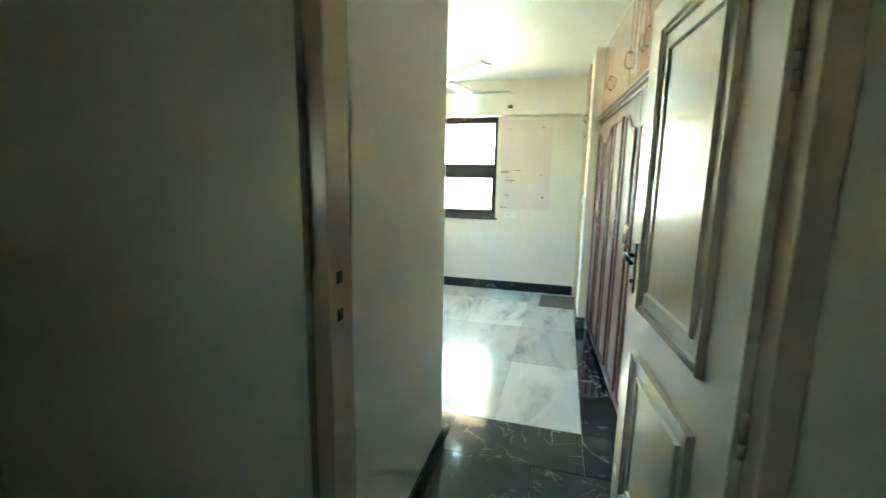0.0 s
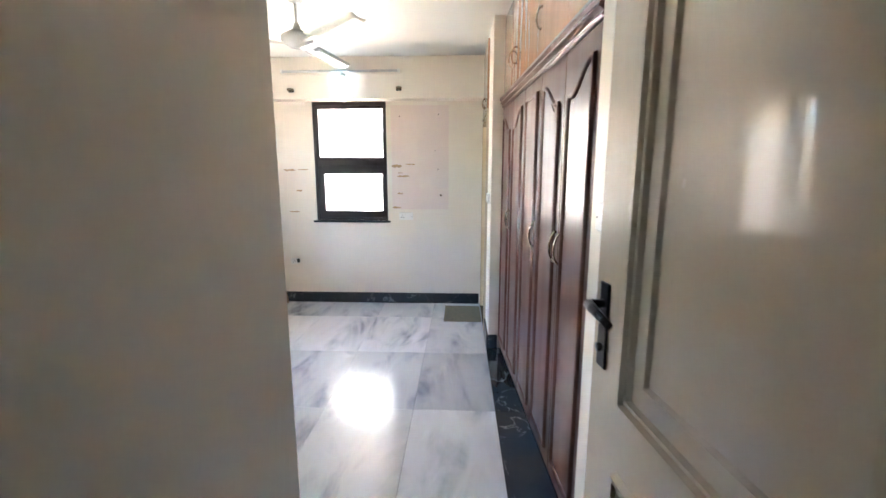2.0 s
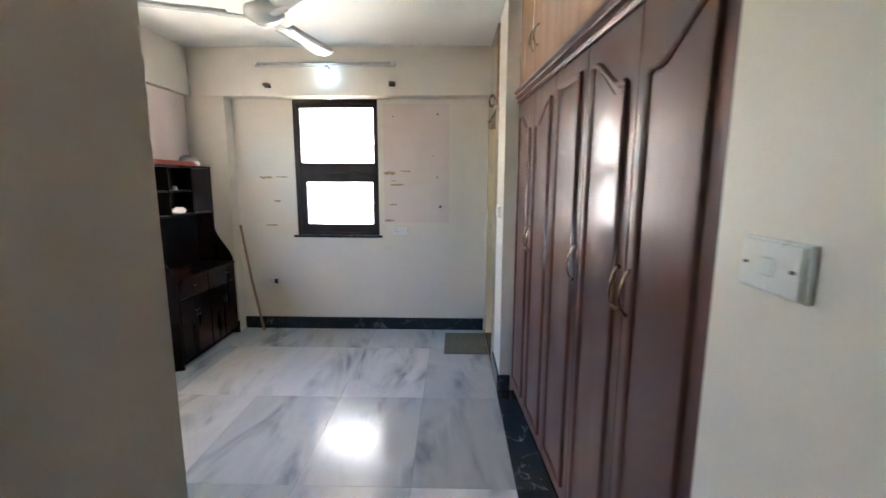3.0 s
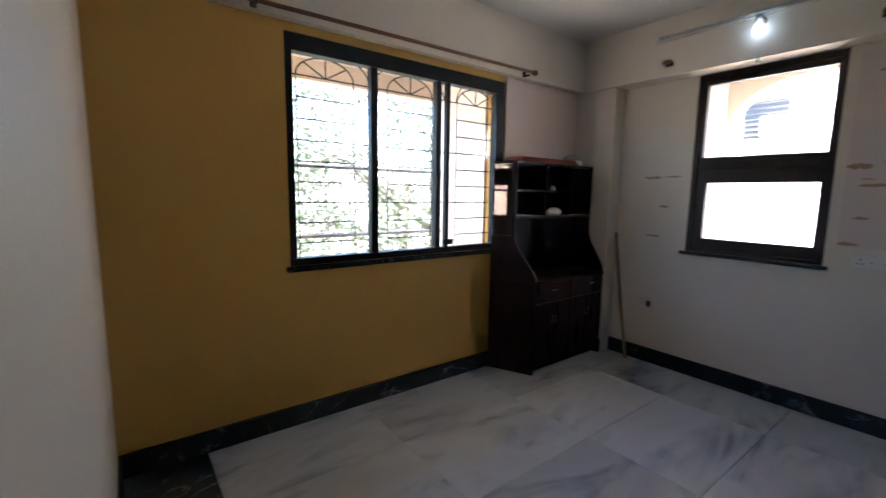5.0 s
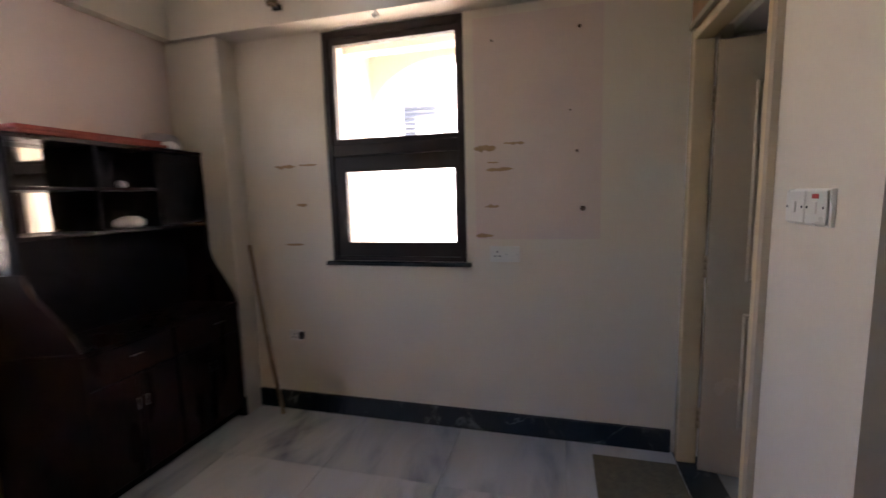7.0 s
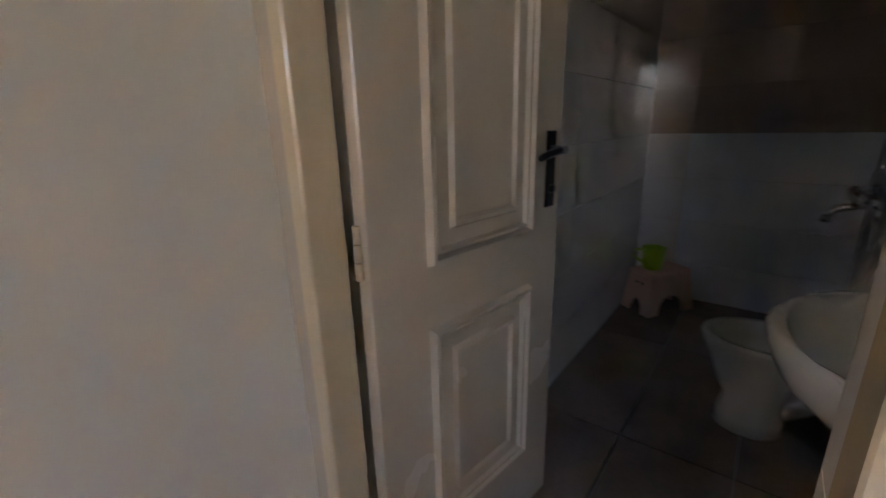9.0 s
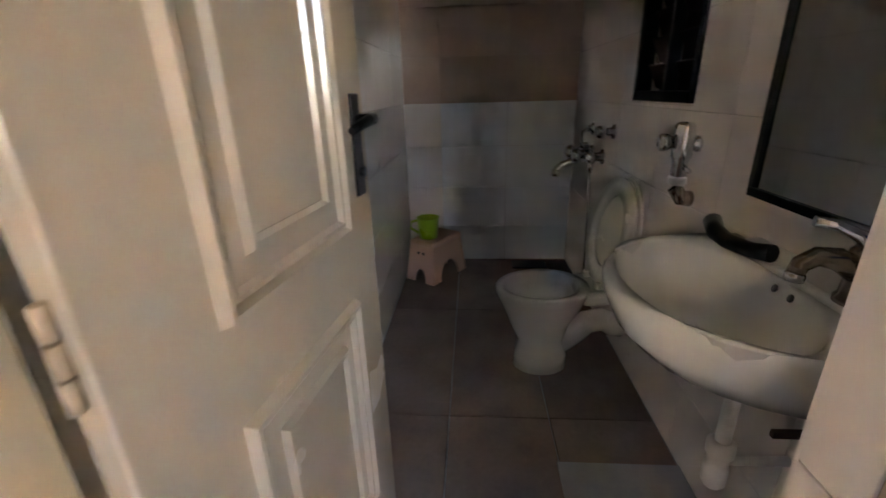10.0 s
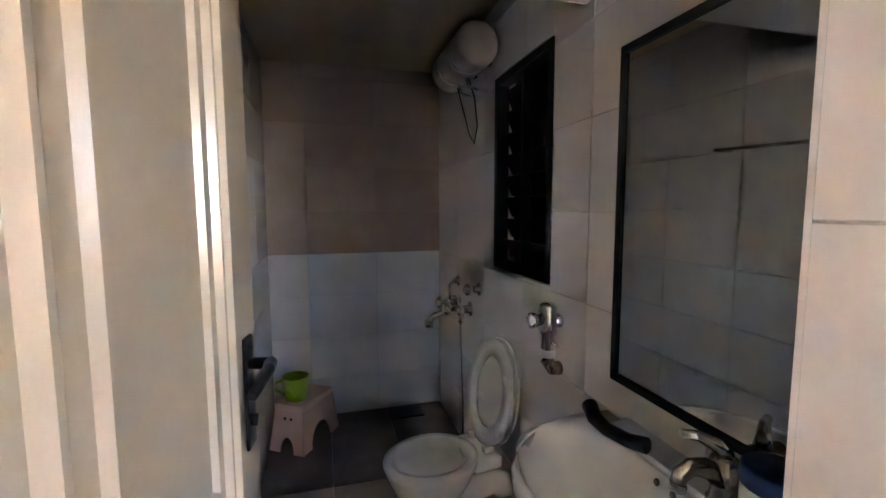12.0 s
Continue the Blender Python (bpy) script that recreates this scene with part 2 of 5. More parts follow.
RODWOOD = material("dark_wood_curtain_rod", (0.16, 0.065, 0.035), 0.35, 0.2, 6, 60, 0.05)
REDCLOTH = material("red_brown_folded_sheet", (0.28, 0.06, 0.035), 0.8, 0.15, 8, 200, 0.2)
GREYCLOTH = material("grey_plastic_bundle", (0.30, 0.28, 0.28), 0.6, 0.3, 14, 120, 0.3)
STAIN = material("brown_glue_residue", (0.42, 0.27, 0.15), 0.7, 0.25, 25, 150, 0.2)
NAILRUST = material("dark_rusty_nail", (0.10, 0.05, 0.03), 0.6, 0.2, 20, 100, 0.1)
OUTWALL = material("cream_outside_render", (0.72, 0.63, 0.54), 0.85, 0.08, 2.0, 40, 0.2, wear=(0.50, 0.40, 0.29), wear_amount=0.4)
OUTPALE = material("pale_outside_render", (0.74, 0.69, 0.60), 0.85, 0.08, 1.0, 30, 0.2, wear=(0.55, 0.50, 0.44), wear_amount=0.4)
GREYRAIL = material("grey_steel_rail", (0.24, 0.24, 0.25), 0.4, 0.1, 8, 80, 0.05, metal=0.5)
DARKPANE = material("dark_far_window_glass", (0.07, 0.07, 0.072), 0.4, 0.1, 4, 60, 0.02)
SOIL = material("dry_ground", (0.34, 0.29, 0.22), 0.95, 0.25, 0.6, 12, 0.4)
BARK = material("grey_brown_bark", (0.14, 0.11, 0.085), 0.9, 0.3, 6, 40, 0.5)
LEAF = material("green_leaf", (0.13, 0.165, 0.095), 0.30, 0.35, 3, 30, 0.05)
GLASS = glass_material("clear_window_glass")
FROST = material("frosted_window_glass", (0.95, 0.96, 0.97), 0.9, 0.01, 40, 200, 0.0)
FROST.node_tree.nodes["Principled BSDF"].inputs["Transmission Weight"].default_value = 1.0
FROST.node_tree.nodes["Principled BSDF"].inputs["IOR"].default_value = 1.08
BULBGLOW = glowing("lit_lamp_glass", (0.66, 0.86, 1.0), 1.3)


# ---- mesh helpers ----
def boxes(bm, *spans):
    """Axis-aligned boxes into bm: (x0, x1, y0, y1, z0, z1)."""
    for x0, x1, y0, y1, z0, z1 in spans:
        m = Matrix.Translation(((x0 + x1) / 2, (y0 + y1) / 2, (z0 + z1) / 2)) @ Matrix.Diagonal((abs(x1 - x0), abs(y1 - y0), abs(z1 - z0), 1))
        bmesh.ops.create_cube(bm, size=1, matrix=m)
    return bm


def box(x0, x1, y0, y1, z0, z1, bevel=0.0, segments=1):
    bm = bmesh.new()
    boxes(bm, (x0, x1, y0, y1, z0, z1))
    if bevel:
        bmesh.ops.bevel(bm, geom=list(bm.edges), offset=bevel, segments=segments, affect="EDGES", profile=0.5)
    return bm


def rod(points, r, sides=10, bm=None, closed=False, taper=None):
    """A tube along points."""
    bm = bm or bmesh.new()
    pts = [Vector(p) for p in points]
    rings = []
    for i, p in enumerate(pts):
        a, b = pts[max(i - 1, 0)], pts[min(i + 1, len(pts) - 1)]
        d = (b - a).normalized()
        q = d.to_track_quat("Z", "Y")
        rad = r if taper is None else taper[i]
        rings.append([bm.verts.new(p + q @ Vector((math.cos(2 * math.pi * j / sides) * rad, math.sin(2 * math.pi * j / sides) * rad, 0))) for j in range(sides)])
    for u, v in zip(rings, rings[1:]):
        for j in range(sides):
            f = bm.faces.new((u[j], u[(j + 1) % sides], v[(j + 1) % sides], v[j]))
            f.smooth = True
    bm.faces.new(rings[0][::-1])
    bm.faces.new(rings[-1])
    return bm


def lathe(profile, center=(0, 0, 0), sides=24, bm=None, sx=1.0, sy=1.0):
    """Turned shape: profile of (radius, height) round the vertical through center."""
    bm = bm or bmesh.new()
    c = Vector(center)
    rings = [[bm.verts.new(c + Vector((sx * r * math.cos(2 * math.pi * j / sides), sy * r * math.sin(2 * math.pi * j / sides), h))) for j in range(sides)] for r, h in profile]
    for u, v in zip(rings, rings[1:]):
        for j in range(sides):
            f = bm.faces.new((u[j], u[(j + 1) % sides], v[(j + 1) % sides], v[j]))
            f.smooth = True
    if profile[0][0] > 1e-4:
        bm.faces.new(rings[0][::-1])
    if profile[-1][0] > 1e-4:
        bm.faces.new(rings[-1])
    return bm


def prism(outline, lo, hi, axis="y", bm=None):
    """Extrudes an outline of (u, v) along an axis: y takes (x, z), x takes (y, z), z takes (x, y)."""
    bm = bm or bmesh.new()
    put = {"y": lambda u, v, w: (u, w, v), "x": lambda u, v, w: (w, u, v), "z": lambda u, v, w: (u, v, w)}[axis]
    a = [bm.verts.new(put(u, v, lo)) for u, v in outline]
    b = [bm.verts.new(put(u, v, hi)) for u, v in outline]
    bm.faces.new(a)
    bm.faces.new(b[::-1])
    for i in range(len(a)):
        j = (i + 1) % len(a)
        bm.faces.new((a[j], a[i], b[i], b[j]))
    bmesh.ops.recalc_face_normals(bm, faces=list(bm.faces))
    return bm


def part(name, bm, mat, parent=None, label="", at=None):
    """Links a bmesh as one mesh object, under a thing or a part."""
    me = bpy.data.meshes.new(name)
    bmesh.ops.recalc_face_normals(bm, faces=list(bm.faces))
    bm.to_mesh(me)
    bm.free()
    me.materials.append(mat)
    ob = new(name, me)
    if at is not None:
        ob.matrix_basis = at
    if parent is not None:
        ob.parent = parent
    return tagged(ob, label)


def shared(name, me, m, parent=None):
    ob = new(name, me)
    ob.matrix_basis = m
    if parent is not None:
        ob.parent = parent
    return ob


def thing(name, label, category, m=None, group=""):
    ob = new(name)
    ob.empty_display_size = 0.1
    if m is not None:
        ob.matrix_basis = m
    return tagged(ob, label, category, group)


def structure(name, bm, mat, label, category):
    return tagged(part(name, bm, mat), label, category, kind="structure")


def wall_with_hole(x0, x1, y0, y1, z0, z1, axis, h0, h1, hz0, hz1):
    """A wall slab with one rectangular opening through it; h0 to h1 run along the wall's own axis."""
    bm = bmesh.new()
    if axis == "y":
        boxes(bm, (x0, x1, y0, h0, z0, z1), (x0, x1, h1, y1, z0, z1), (x0, x1, h0, h1, hz1, z1))
        if hz0 > z0:
            boxes(bm, (x0, x1, h0, h1, z0, hz0))
    else:
        boxes(bm, (x0, h0, y0, y1, z0, z1), (h1, x1, y0, y1, z0, z1), (h0, h1, y0, y1, hz1, z1))
        if hz0 > z0:
            boxes(bm, (h0, h1, y0, y1, z0, hz0))
    return bm


# ---- the plan, in metres ----
XL, YF, YN, ZC = -2.28, 6.07, 2.392, 2.78          # bedroom: left wall, window wall, near wall, ceiling
XP = 0.652                                         # room face of the pier beside the bathroom door
SX = 0.865                                         # wall beside the wardrobe
WY0, WY1 = 2.655, 4.750                             # wardrobe ends
PX = -0.160                                        # passage wall
DY0, DY1, LY1 = 1.20, 1.23, 1.355                              # the wall with the entrance door
BX0, BX1, BY0, BY1, BZ, BC = 0.80, 3.55, 4.885, 6.07, -0.02, 2.41   # bathroom

# ---- setting ----
structure("wall_west", wall_with_hole(XL - 0.20, XL, YN - 0.2, YF + 0.2, -0.05, ZC + 0.1, "y", 3.26, 4.985, 0.985, 2.305), OCHRE, "ochre painted plaster wall with a barred window", "wall")
structure("wall_panel_pink", box(XL - 0.01, XL + 0.004, 4.99, 5.92, 0.11, 2.348), PINK, "faded pink painted strip of wall behind the cabinet", "wall")
structure("wall_north", wall_with_hole(XL, 0.95, YF, YF + 0.22, -0.05, ZC + 0.1, "x", -1.30, -0.455, 1.0, 2.345), WALL, "cream painted plaster wall round a small window", "wall")
structure("wall_column", box(XL + 0.002, -1.90, 5.925, YF - 0.001, 0, 2.35), WALL, "cream plaster column in the corner", "wall")
structure("beam_north", box(XL + 0.07, 0.66, 5.90, YF - 0.002, 2.345, ZC - 0.002), WALL, "cream plastered ceiling beam above the small window", "beam")
structure("beam_west", box(XL + 0.002, XL + 0.068, YN, YF - 0.003, 2.35, ZC - 0.002), WALL, "cream plastered ceiling beam above the wide window", "beam")
structure("wall_south", box(XL - 0.2, PX, LY1 + 0.002, YN, -0.05, ZC + 0.1), WALL, "cream painted plaster wall beside the passage", "wall")
structure("wall_pier", box(XP, BX0 - 0.002, WY1, 5.238, -0.05, ZC + 0.1), WALL, "cream painted pier between wardrobe and bathroom door", "wall")
structure("wall_east_stub", box(SX, 1.45, DY1, WY0 - 0.004, -0.05, ZC + 0.1), WALL, "cream painted wall beside the wardrobe", "wall")
structure("wall_behind_wardrobe", box(1.45, 1.55, DY1, 4.764, -0.05, ZC + 0.1), WALL, "plain wall behind the wardrobe", "wall")
structure("ceiling", box(XL - 0.2, 1.6, DY0, YF + 0.2, ZC, ZC + 0.15), CEIL, "white painted flat ceiling", "ceiling")

# corridor from which the walk begins
structure("wall_entrance", boxes(bmesh.new(), (-1.6, PX - 0.061, DY0, LY1, -0.05, ZC + 0.1), (0.906, 1.9, DY0 - 0.055, DY0, -0.05, ZC + 0.1), (PX - 0.06, 0.905, DY0 - 0.055, DY0, 2.267, ZC + 0.1)), DARKWALL, "cream corridor wall with the entrance door opening", "wall")
# The opening is added out of view to let daylight into the corridor.
structure("wall_corridor_left", wall_with_hole(-1.7, -1.6, -1.6, DY0, -0.05, ZC, "y", -1.04, -0.77, 1.38, 1.77), DARKWALL, "cream corridor wall with an added, unseen daylight opening", "wall")
structure("wall_corridor_right", box(1.9, 2.0, -1.6, DY0, -0.05, ZC), DARKWALL, "plain cream corridor wall", "wall")
structure("wall_corridor_back", box(-1.7, 2.0, -1.7, -1.6, -0.05, ZC), DARKWALL, "plain cream corridor wall", "wall")
structure("ceiling_corridor", box(-1.7, 2.0, -1.7, DY0 - 0.002, ZC, ZC + 0.15), CEIL, "white painted corridor ceiling", "ceiling")

# floors
floor_bed = structure("floor", box(XL - 0.1, 0.95, YN - 0.05, YF + 0.05, -0.15, -0.012), GROUT, "grey and white polished marble slab floor", "floor")
floor_black = structure("floor_border", box(-1.7, 1.6, -1.7, 5.3, -0.16, -0.0135), GROUT, "polished black stone floor of passage and border", "floor")


def slab_mesh(name, w, d, mat, h=0.011, bevel=0.0012):
    bm = box(-w / 2, w / 2, -d / 2, d / 2, -h, 0, bevel)
    me = bpy.data.meshes.new(name)
    bm.to_mesh(me)
    bm.free()
    me.materials.append(mat)
    return me


def lay(name, xs, ys, z, mat, parent, gap=0.0015):
    cache = {}
    for x0, x1 in zip(xs, xs[1:]):
        for y0, y1 in zip(ys, ys[1:]):
            w, d = round(x1 - x0 - gap, 4), round(y1 - y0 - gap, 4)
            if (w, d) not in cache:
                cache[w, d] = slab_mesh(name, w, d, mat)
            shared(name, cache[w, d], pose((x0 + x1) / 2, (y0 + y1) / 2, z), parent)


lay("marble_slab", [XL, -1.73, -1.13, -0.51, 0.09, 0.633], [2.78, 3.70, 4.62, 5.54, YF], 0, MARBLE, floor_bed)
lay("stone_slab", [0.633, 0.98], [2.78, 3.7, 4.62, 5.28], 0, BLACKSTONE, floor_black)
lay("stone_slab", [XL, -1.4, PX - 0.003, 0.633, 0.98], [YN, 2.78], 0, BLACKSTONE, floor_black)
lay("stone_slab", [PX, 0.36, 0.98], [1.22, 1.9, YN], 0, BLACKSTONE, floor_black)
lay("stone_slab", [-1.6, -0.7, 0.2, 1.1, 1.9], [-1.6, -0.7, 0.3, 1.22], 0, BLACKSTONE, floor_black)
lay("stone_slab", [0.633, 0.80], [5.28, YF], 0, BLACKSTONE, floor_black)


def skirting(x0, x1, y0, y1):
    structure("baseboard", box(x0, x1, y0, y1, 0, 0.125, 0.003), BLACKSTONE, "black polished stone skirting along the wall", "skirting")


skirting(XL + 0.001, XL + 0.02, YN, 5.92)
skirting(-1.90, 0.62, YF - 0.02, YF - 0.001)
skirting(XL + 0.02, -1.90, 5.905, 5.924)
skirting(XL + 0.02, PX, YN + 0.001, YN + 0.02)
skirting(PX + 0.001, PX + 0.018, LY1 + 0.004, YN)
skirting(XP - 0.018, XP - 0.001, WY1 - 0.015, 5.185)
skirting(XP, 0.730, WY1 - 0.015, WY1 - 0.001)
skirting(SX - 0.018, SX - 0.001, DY1 + 0.08, WY0 - 0.02)


# ---- doors ----
def ring(bm, u0, u1, z0, z1, w, y0, y1):
    """A rectangular picture-frame moulding, raised from y0 to y1, with sloping sides."""
    prof = [(0, y0), (w * 0.3, y1), (w * 0.7, y1), (w, y0)]
    corners = [(u0, z0, 1, 1), (u1, z0, -1, 1), (u1, z1, -1, -1), (u0, z1, 1, -1)]
    loops = [[bm.verts.new((cx + sx * p, y, cz + sz * p)) for p, y in prof] for cx, cz, sx, sz in corners]
    for i in range(4):
        a, b = loops[i], loops[(i + 1) % 4]
        for j in range(3):
            bm.faces.new((a[j], a[j + 1], b[j + 1], b[j]))


def panel_door(name, label, width, height, m, u0, u1, inset, low_top, up_bottom, grip, top_gap):
    """A panelled leaf: local x from the hinge, y through the leaf, z up. u0 to u1 hold the panels, grip is the handle plate's top."""
    door = thing(name, label, "door", m)
    part("leaf", box(0.003, width, -0.018, 0.018, 0.008, height, 0.003), DOORPAINT, door)
    for s in (1, -1):
        for z0, z1 in ((0.255, low_top), (up_bottom, height - top_gap)):
            bm = bmesh.new()
            ring(bm, u0, u1, z0, z1, 0.020, s * 0.0175, s * 0.036)
            ring(bm, u0 + 0.019, u1 - 0.019, z0 + 0.019, z1 - 0.019, 0.018, s * 0.0175, s * 0.029)
            part("outer_moulding", bm, DOORPAINT, door)
            bm = bmesh.new()
            ring(bm, u0 + inset, u1 - inset, z0 + inset, z1 - inset, 0.022, s * 0.0175, s * 0.030)
            part("inner_moulding", bm, DOORPAINT, door)
            g = inset + 0.022
            part("raised_panel", box(u0 + g, u1 - g, s * 0.0172, s * 0.0225, z0 + g, z1 - g, 0.002), DOORPAINT, door)
        hx = width - 0.055
        plate = part("handle_plate", box(hx - 0.021, hx + 0.021, s * 0.0178, s * 0.025, grip - 0.205, grip, 0.003, 2), HANDLE, door, "black metal handle plate")
        lz = grip - 0.05
        bm = rod([(hx, s * 0.02, lz), (hx, s * 0.065, lz)], 0.011, 12)
        rod([(hx, s * 0.06, lz), (hx - 0.04, s * 0.066, lz), (hx - 0.085, s * 0.064, lz - 0.007), (hx - 0.11, s * 0.06, lz - 0.015)], 0.01, 10, bm, taper=[0.012, 0.011, 0.0095, 0.008])
        part("lever", bm, HANDLE, plate, "black metal lever")
        part("key_cylinder", lathe([(0.011, 0), (0.011, 0.012), (0.004, 0.013)], sides=14), HANDLE, plate, at=pose(hx, s * 0.022, grip - 0.155, -90 * s, 0, 0))
    for hz in (0.27, 1.02, 1.78):
        for k, (a, b) in enumerate(((-0.052, -0.019), (-0.016, 0.016), (0.019, 0.052))):
            part("hinge_knuckle", rod([(-0.004, 0.0, hz + a), (-0.004, 0.0, hz + b)], 0.0075, 10), FRAMEPAINT, door, "painted hinge knuckle")
    return door


entrance_hinge, entrance_end = Vector((0.838, 1.206)), Vector((0.744, 2.118))
ew = (entrance_end - entrance_hinge).length
ea = math.degrees(math.atan2(entrance_end.y - entrance_hinge.y, entrance_end.x - entrance_hinge.x))
panel_door("entrance_door", "open cream glossy panelled wooden door with black lever handle", ew, 2.19, pose(entrance_hinge.x, entrance_hinge.y, 0, 0, 0, ea), 0.170, 0.755, 0.078, 0.905, 1.058, 1.308, 0.11)
bath_hinge, bath_end = Vector((0.712, 5.936)), Vector((1.372, 5.845))
bw_ = (bath_end - bath_hinge).length
ba = math.degrees(math.atan2(bath_end.y - bath_hinge.y, bath_end.x - bath_hinge.x))
panel_door("bathroom_door", "half open cream panelled wooden bathroom door with black handle", bw_, 2.02, pose(bath_hinge.x, bath_hinge.y, 0, 0, 0, ba), 0.150, 0.528, 0.070, 0.812, 0.957, 1.222, 0.185)


def door_frame(name, label, lo, hi, top, a0, a1, axis, w=0.06, mat=None):
    """Two posts and a head with a rebate; lo and hi are the outer edges."""
    fr = thing(name, label, "door frame")
    for n, u0, u1, z0, z1 in (("post", lo, lo + w, 0, top), ("post", hi - w, hi, 0, top), ("head", lo, hi, top, top + w)):
        spans = (u0, u1, a0, a1) if axis == "x" else (a0, a1, u0, u1)
        part(n, box(*spans, z0, z1, 0.004), mat or FRAMEPAINT, fr)
    return fr


entrance_frame = thing("entrance_door_frame", "tan glossy wooden frame of the entrance door", "door frame")
part("post", box(PX - 0.06, PX, LY1 - 0.125, LY1, 0, 2.205, 0.006, 2), FRAMEPAINT, entrance_frame)
part("post", box(0.845, 0.905, DY0 - 0.065, DY1, 0, 2.205, 0.006, 2), FRAMEPAINT, entrance_frame)
part("head", box(PX - 0.06, 0.905, DY0 - 0.065, LY1, 2.205, 2.265, 0.004), FRAMEPAINT, entrance_frame)
door_frame("bathroom_door_frame", "yellowed cream wooden frame of the bathroom door", 5.216, 6.02, 2.05, 0.634, 0.720, "y", 0.040, FRAMECREAM)

# ---- bathroom shell ----
structure("wall_bath_door", box(0.745, BX0, 6.02, YF - 0.002, -0.05, 2.2), WALL, "plain wall beside the bathroom door", "wall")
structure("wall_over_bath_door", box(0.69, BX0, 5.239, YF - 0.002, 2.112, ZC), WALL, "cream wall over the bathroom door", "wall")
bath_right = structure("wall_bath_south", wall_with_hole(BX0, BX1 + 0.1, BY0 - 0.12, BY0 - 0.009, -0.1, BC, "x", 1.93, 2.48, 1.16, 2.065), GROUTPALE, "tiled bathroom wall with basin, mirror and small window", "wall")
bath_far = structure("wall_bath_east", box(BX1 + 0.012, BX1 + 0.12, BY0 - 0.1, BY1 + 0.1, -0.1, BC), GROUTBROWN, "tiled bathroom end wall, shade and daylight in the tile colours", "wall")
bath_left = structure("wall_bath_north", box(BX0, BX1 + 0.1, BY1 + 0.012, BY1 + 0.12, -0.1, BC), GROUTPALE, "white tiled bathroom wall", "wall")
bath_jamb = structure("wall_bath_jamb", box(0.722, 0.7985, 5.239, 5.243, -0.05, 2.085), GROUTPALE, "tiled edge of the bathroom doorway", "wall")
structure("ceiling_bath", box(BX0, BX1 + 0.1, BY0 - 0.1, BY1 + 0.1, BC, BC + 0.1), BATHCEIL, "bathroom ceiling with its shade put into brown paint", "ceiling")
bath_floor = structure("floor_bath", box(0.7, BX1 + 0.1, BY0 - 0.1, BY1 + 0.1, -0.2, BZ - 0.012), GROUT, "brown grey stone bathroom floor", "floor")

structure("loft_slab_bath", box(BX0, 1.74, BY0 - 0.008, BY1 + 0.01, 2.085, 2.20), CEIL, "white plastered loft slab inside the bathroom doorway", "slab")


def cut(rect, hole):
    """The pieces of a rectangle (u0, u1, v0, v1) that are left outside a hole."""
    u0, u1, v0, v1 = rect
    a0, a1, b0, b1 = hole
    if a0 >= u1 or a1 <= u0 or b0 >= v1 or b1 <= v0:
        return [rect]
    out = []
    if a0 > u0:
        out.append((u0, a0, v0, v1))
    if a1 < u1:
        out.append((a1, u1, v0, v1))
    m0, m1 = max(u0, a0), min(u1, a1)
    if b0 > v0:
        out.append((m0, m1, v0, b0))
    if b1 < v1:
        out.append((m0, m1, b1, v1))
    return [r for r in out if r[1] - r[0] > 0.012 and r[3] - r[2] > 0.012]


def tile_wall(parent, us, vs, place, choose, hole=(9, 9, 9, 9), gap=0.0025):
    cache = {}
    for u0, u1 in zip(us, us[1:]):
        for v0, v1 in zip(vs, vs[1:]):
            for r in cut((u0, u1, v0, v1), hole):
                w, h = round(r[1] - r[0] - gap, 4), round(r[3] - r[2] - gap, 4)
                mat = choose((r[0] + r[1]) / 2, (r[2] + r[3]) / 2)
                if (w, h, mat.name) not in cache:
                    cache[w, h, mat.name] = slab_mesh("wall_tile", w, h, mat, 0.009, 0.001)
                tilt = Matrix.Rotation(random.uniform(-0.002, 0.002), 4, "X") @ Matrix.Rotation(random.uniform(-0.002, 0.002), 4, "Y")
                shared("wall_tile", cache[w, h, mat.name], place((r[0] + r[1]) / 2, (r[2] + r[3]) / 2) @ tilt, parent)


rows_z = [BZ, 0.255, 0.55, 0.845, 1.14, 1.435, 1.73, 2.025, 2.32, BC]
tile_wall(bath_right, [BX0, 1.225, 1.69, 2.155, 2.62, 3.085, BX1], rows_z, lambda u, v: pose(u, BY0, v, -90, 0, 0) @ Matrix.Diagonal((1, 1, 1, 1)), lambda u, v: TILE, (1.925, 2.485, 1.155, 2.07), gap=0.0015)
# brown rows stand for shade, pale bluish ones for daylight from the doorway
tile_wall(bath_far, [BY0, 5.352, 5.816, BY1], rows_z, lambda u, v: pose(BX1, u, v, 0, -90, 0) @ pose(0, 0, 0, 0, 0, 90), lambda u, v: TILESHADE if v > 1.14 else (TILEDAYLIT if u < 5.82 else TILE), gap=0.0014)
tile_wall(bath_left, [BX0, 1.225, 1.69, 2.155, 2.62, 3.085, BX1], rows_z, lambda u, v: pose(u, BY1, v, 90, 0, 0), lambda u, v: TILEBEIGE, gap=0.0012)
tile_wall(bath_jamb, [0.721, 0.800], [0.0, 0.255, 0.55, 0.845, 1.14, 1.435, 1.73, 2.045], lambda u, v: pose(u, 5.252, v, -90, 0, 0), lambda u, v: TILE)
lay("floor_stone", [0.75, 1.22, 1.82, 2.72, BX1], [BY0, 5.29, 5.69, BY1], BZ, SLATE, bath_floor, 0.005)
structure("wall_bath_door_side", box(BX0 - 0.001, BX0 + 0.006, BY0, 5.251, BZ, 2.08), TILE, "white tiled return beside the bathroom doorway", "wall")

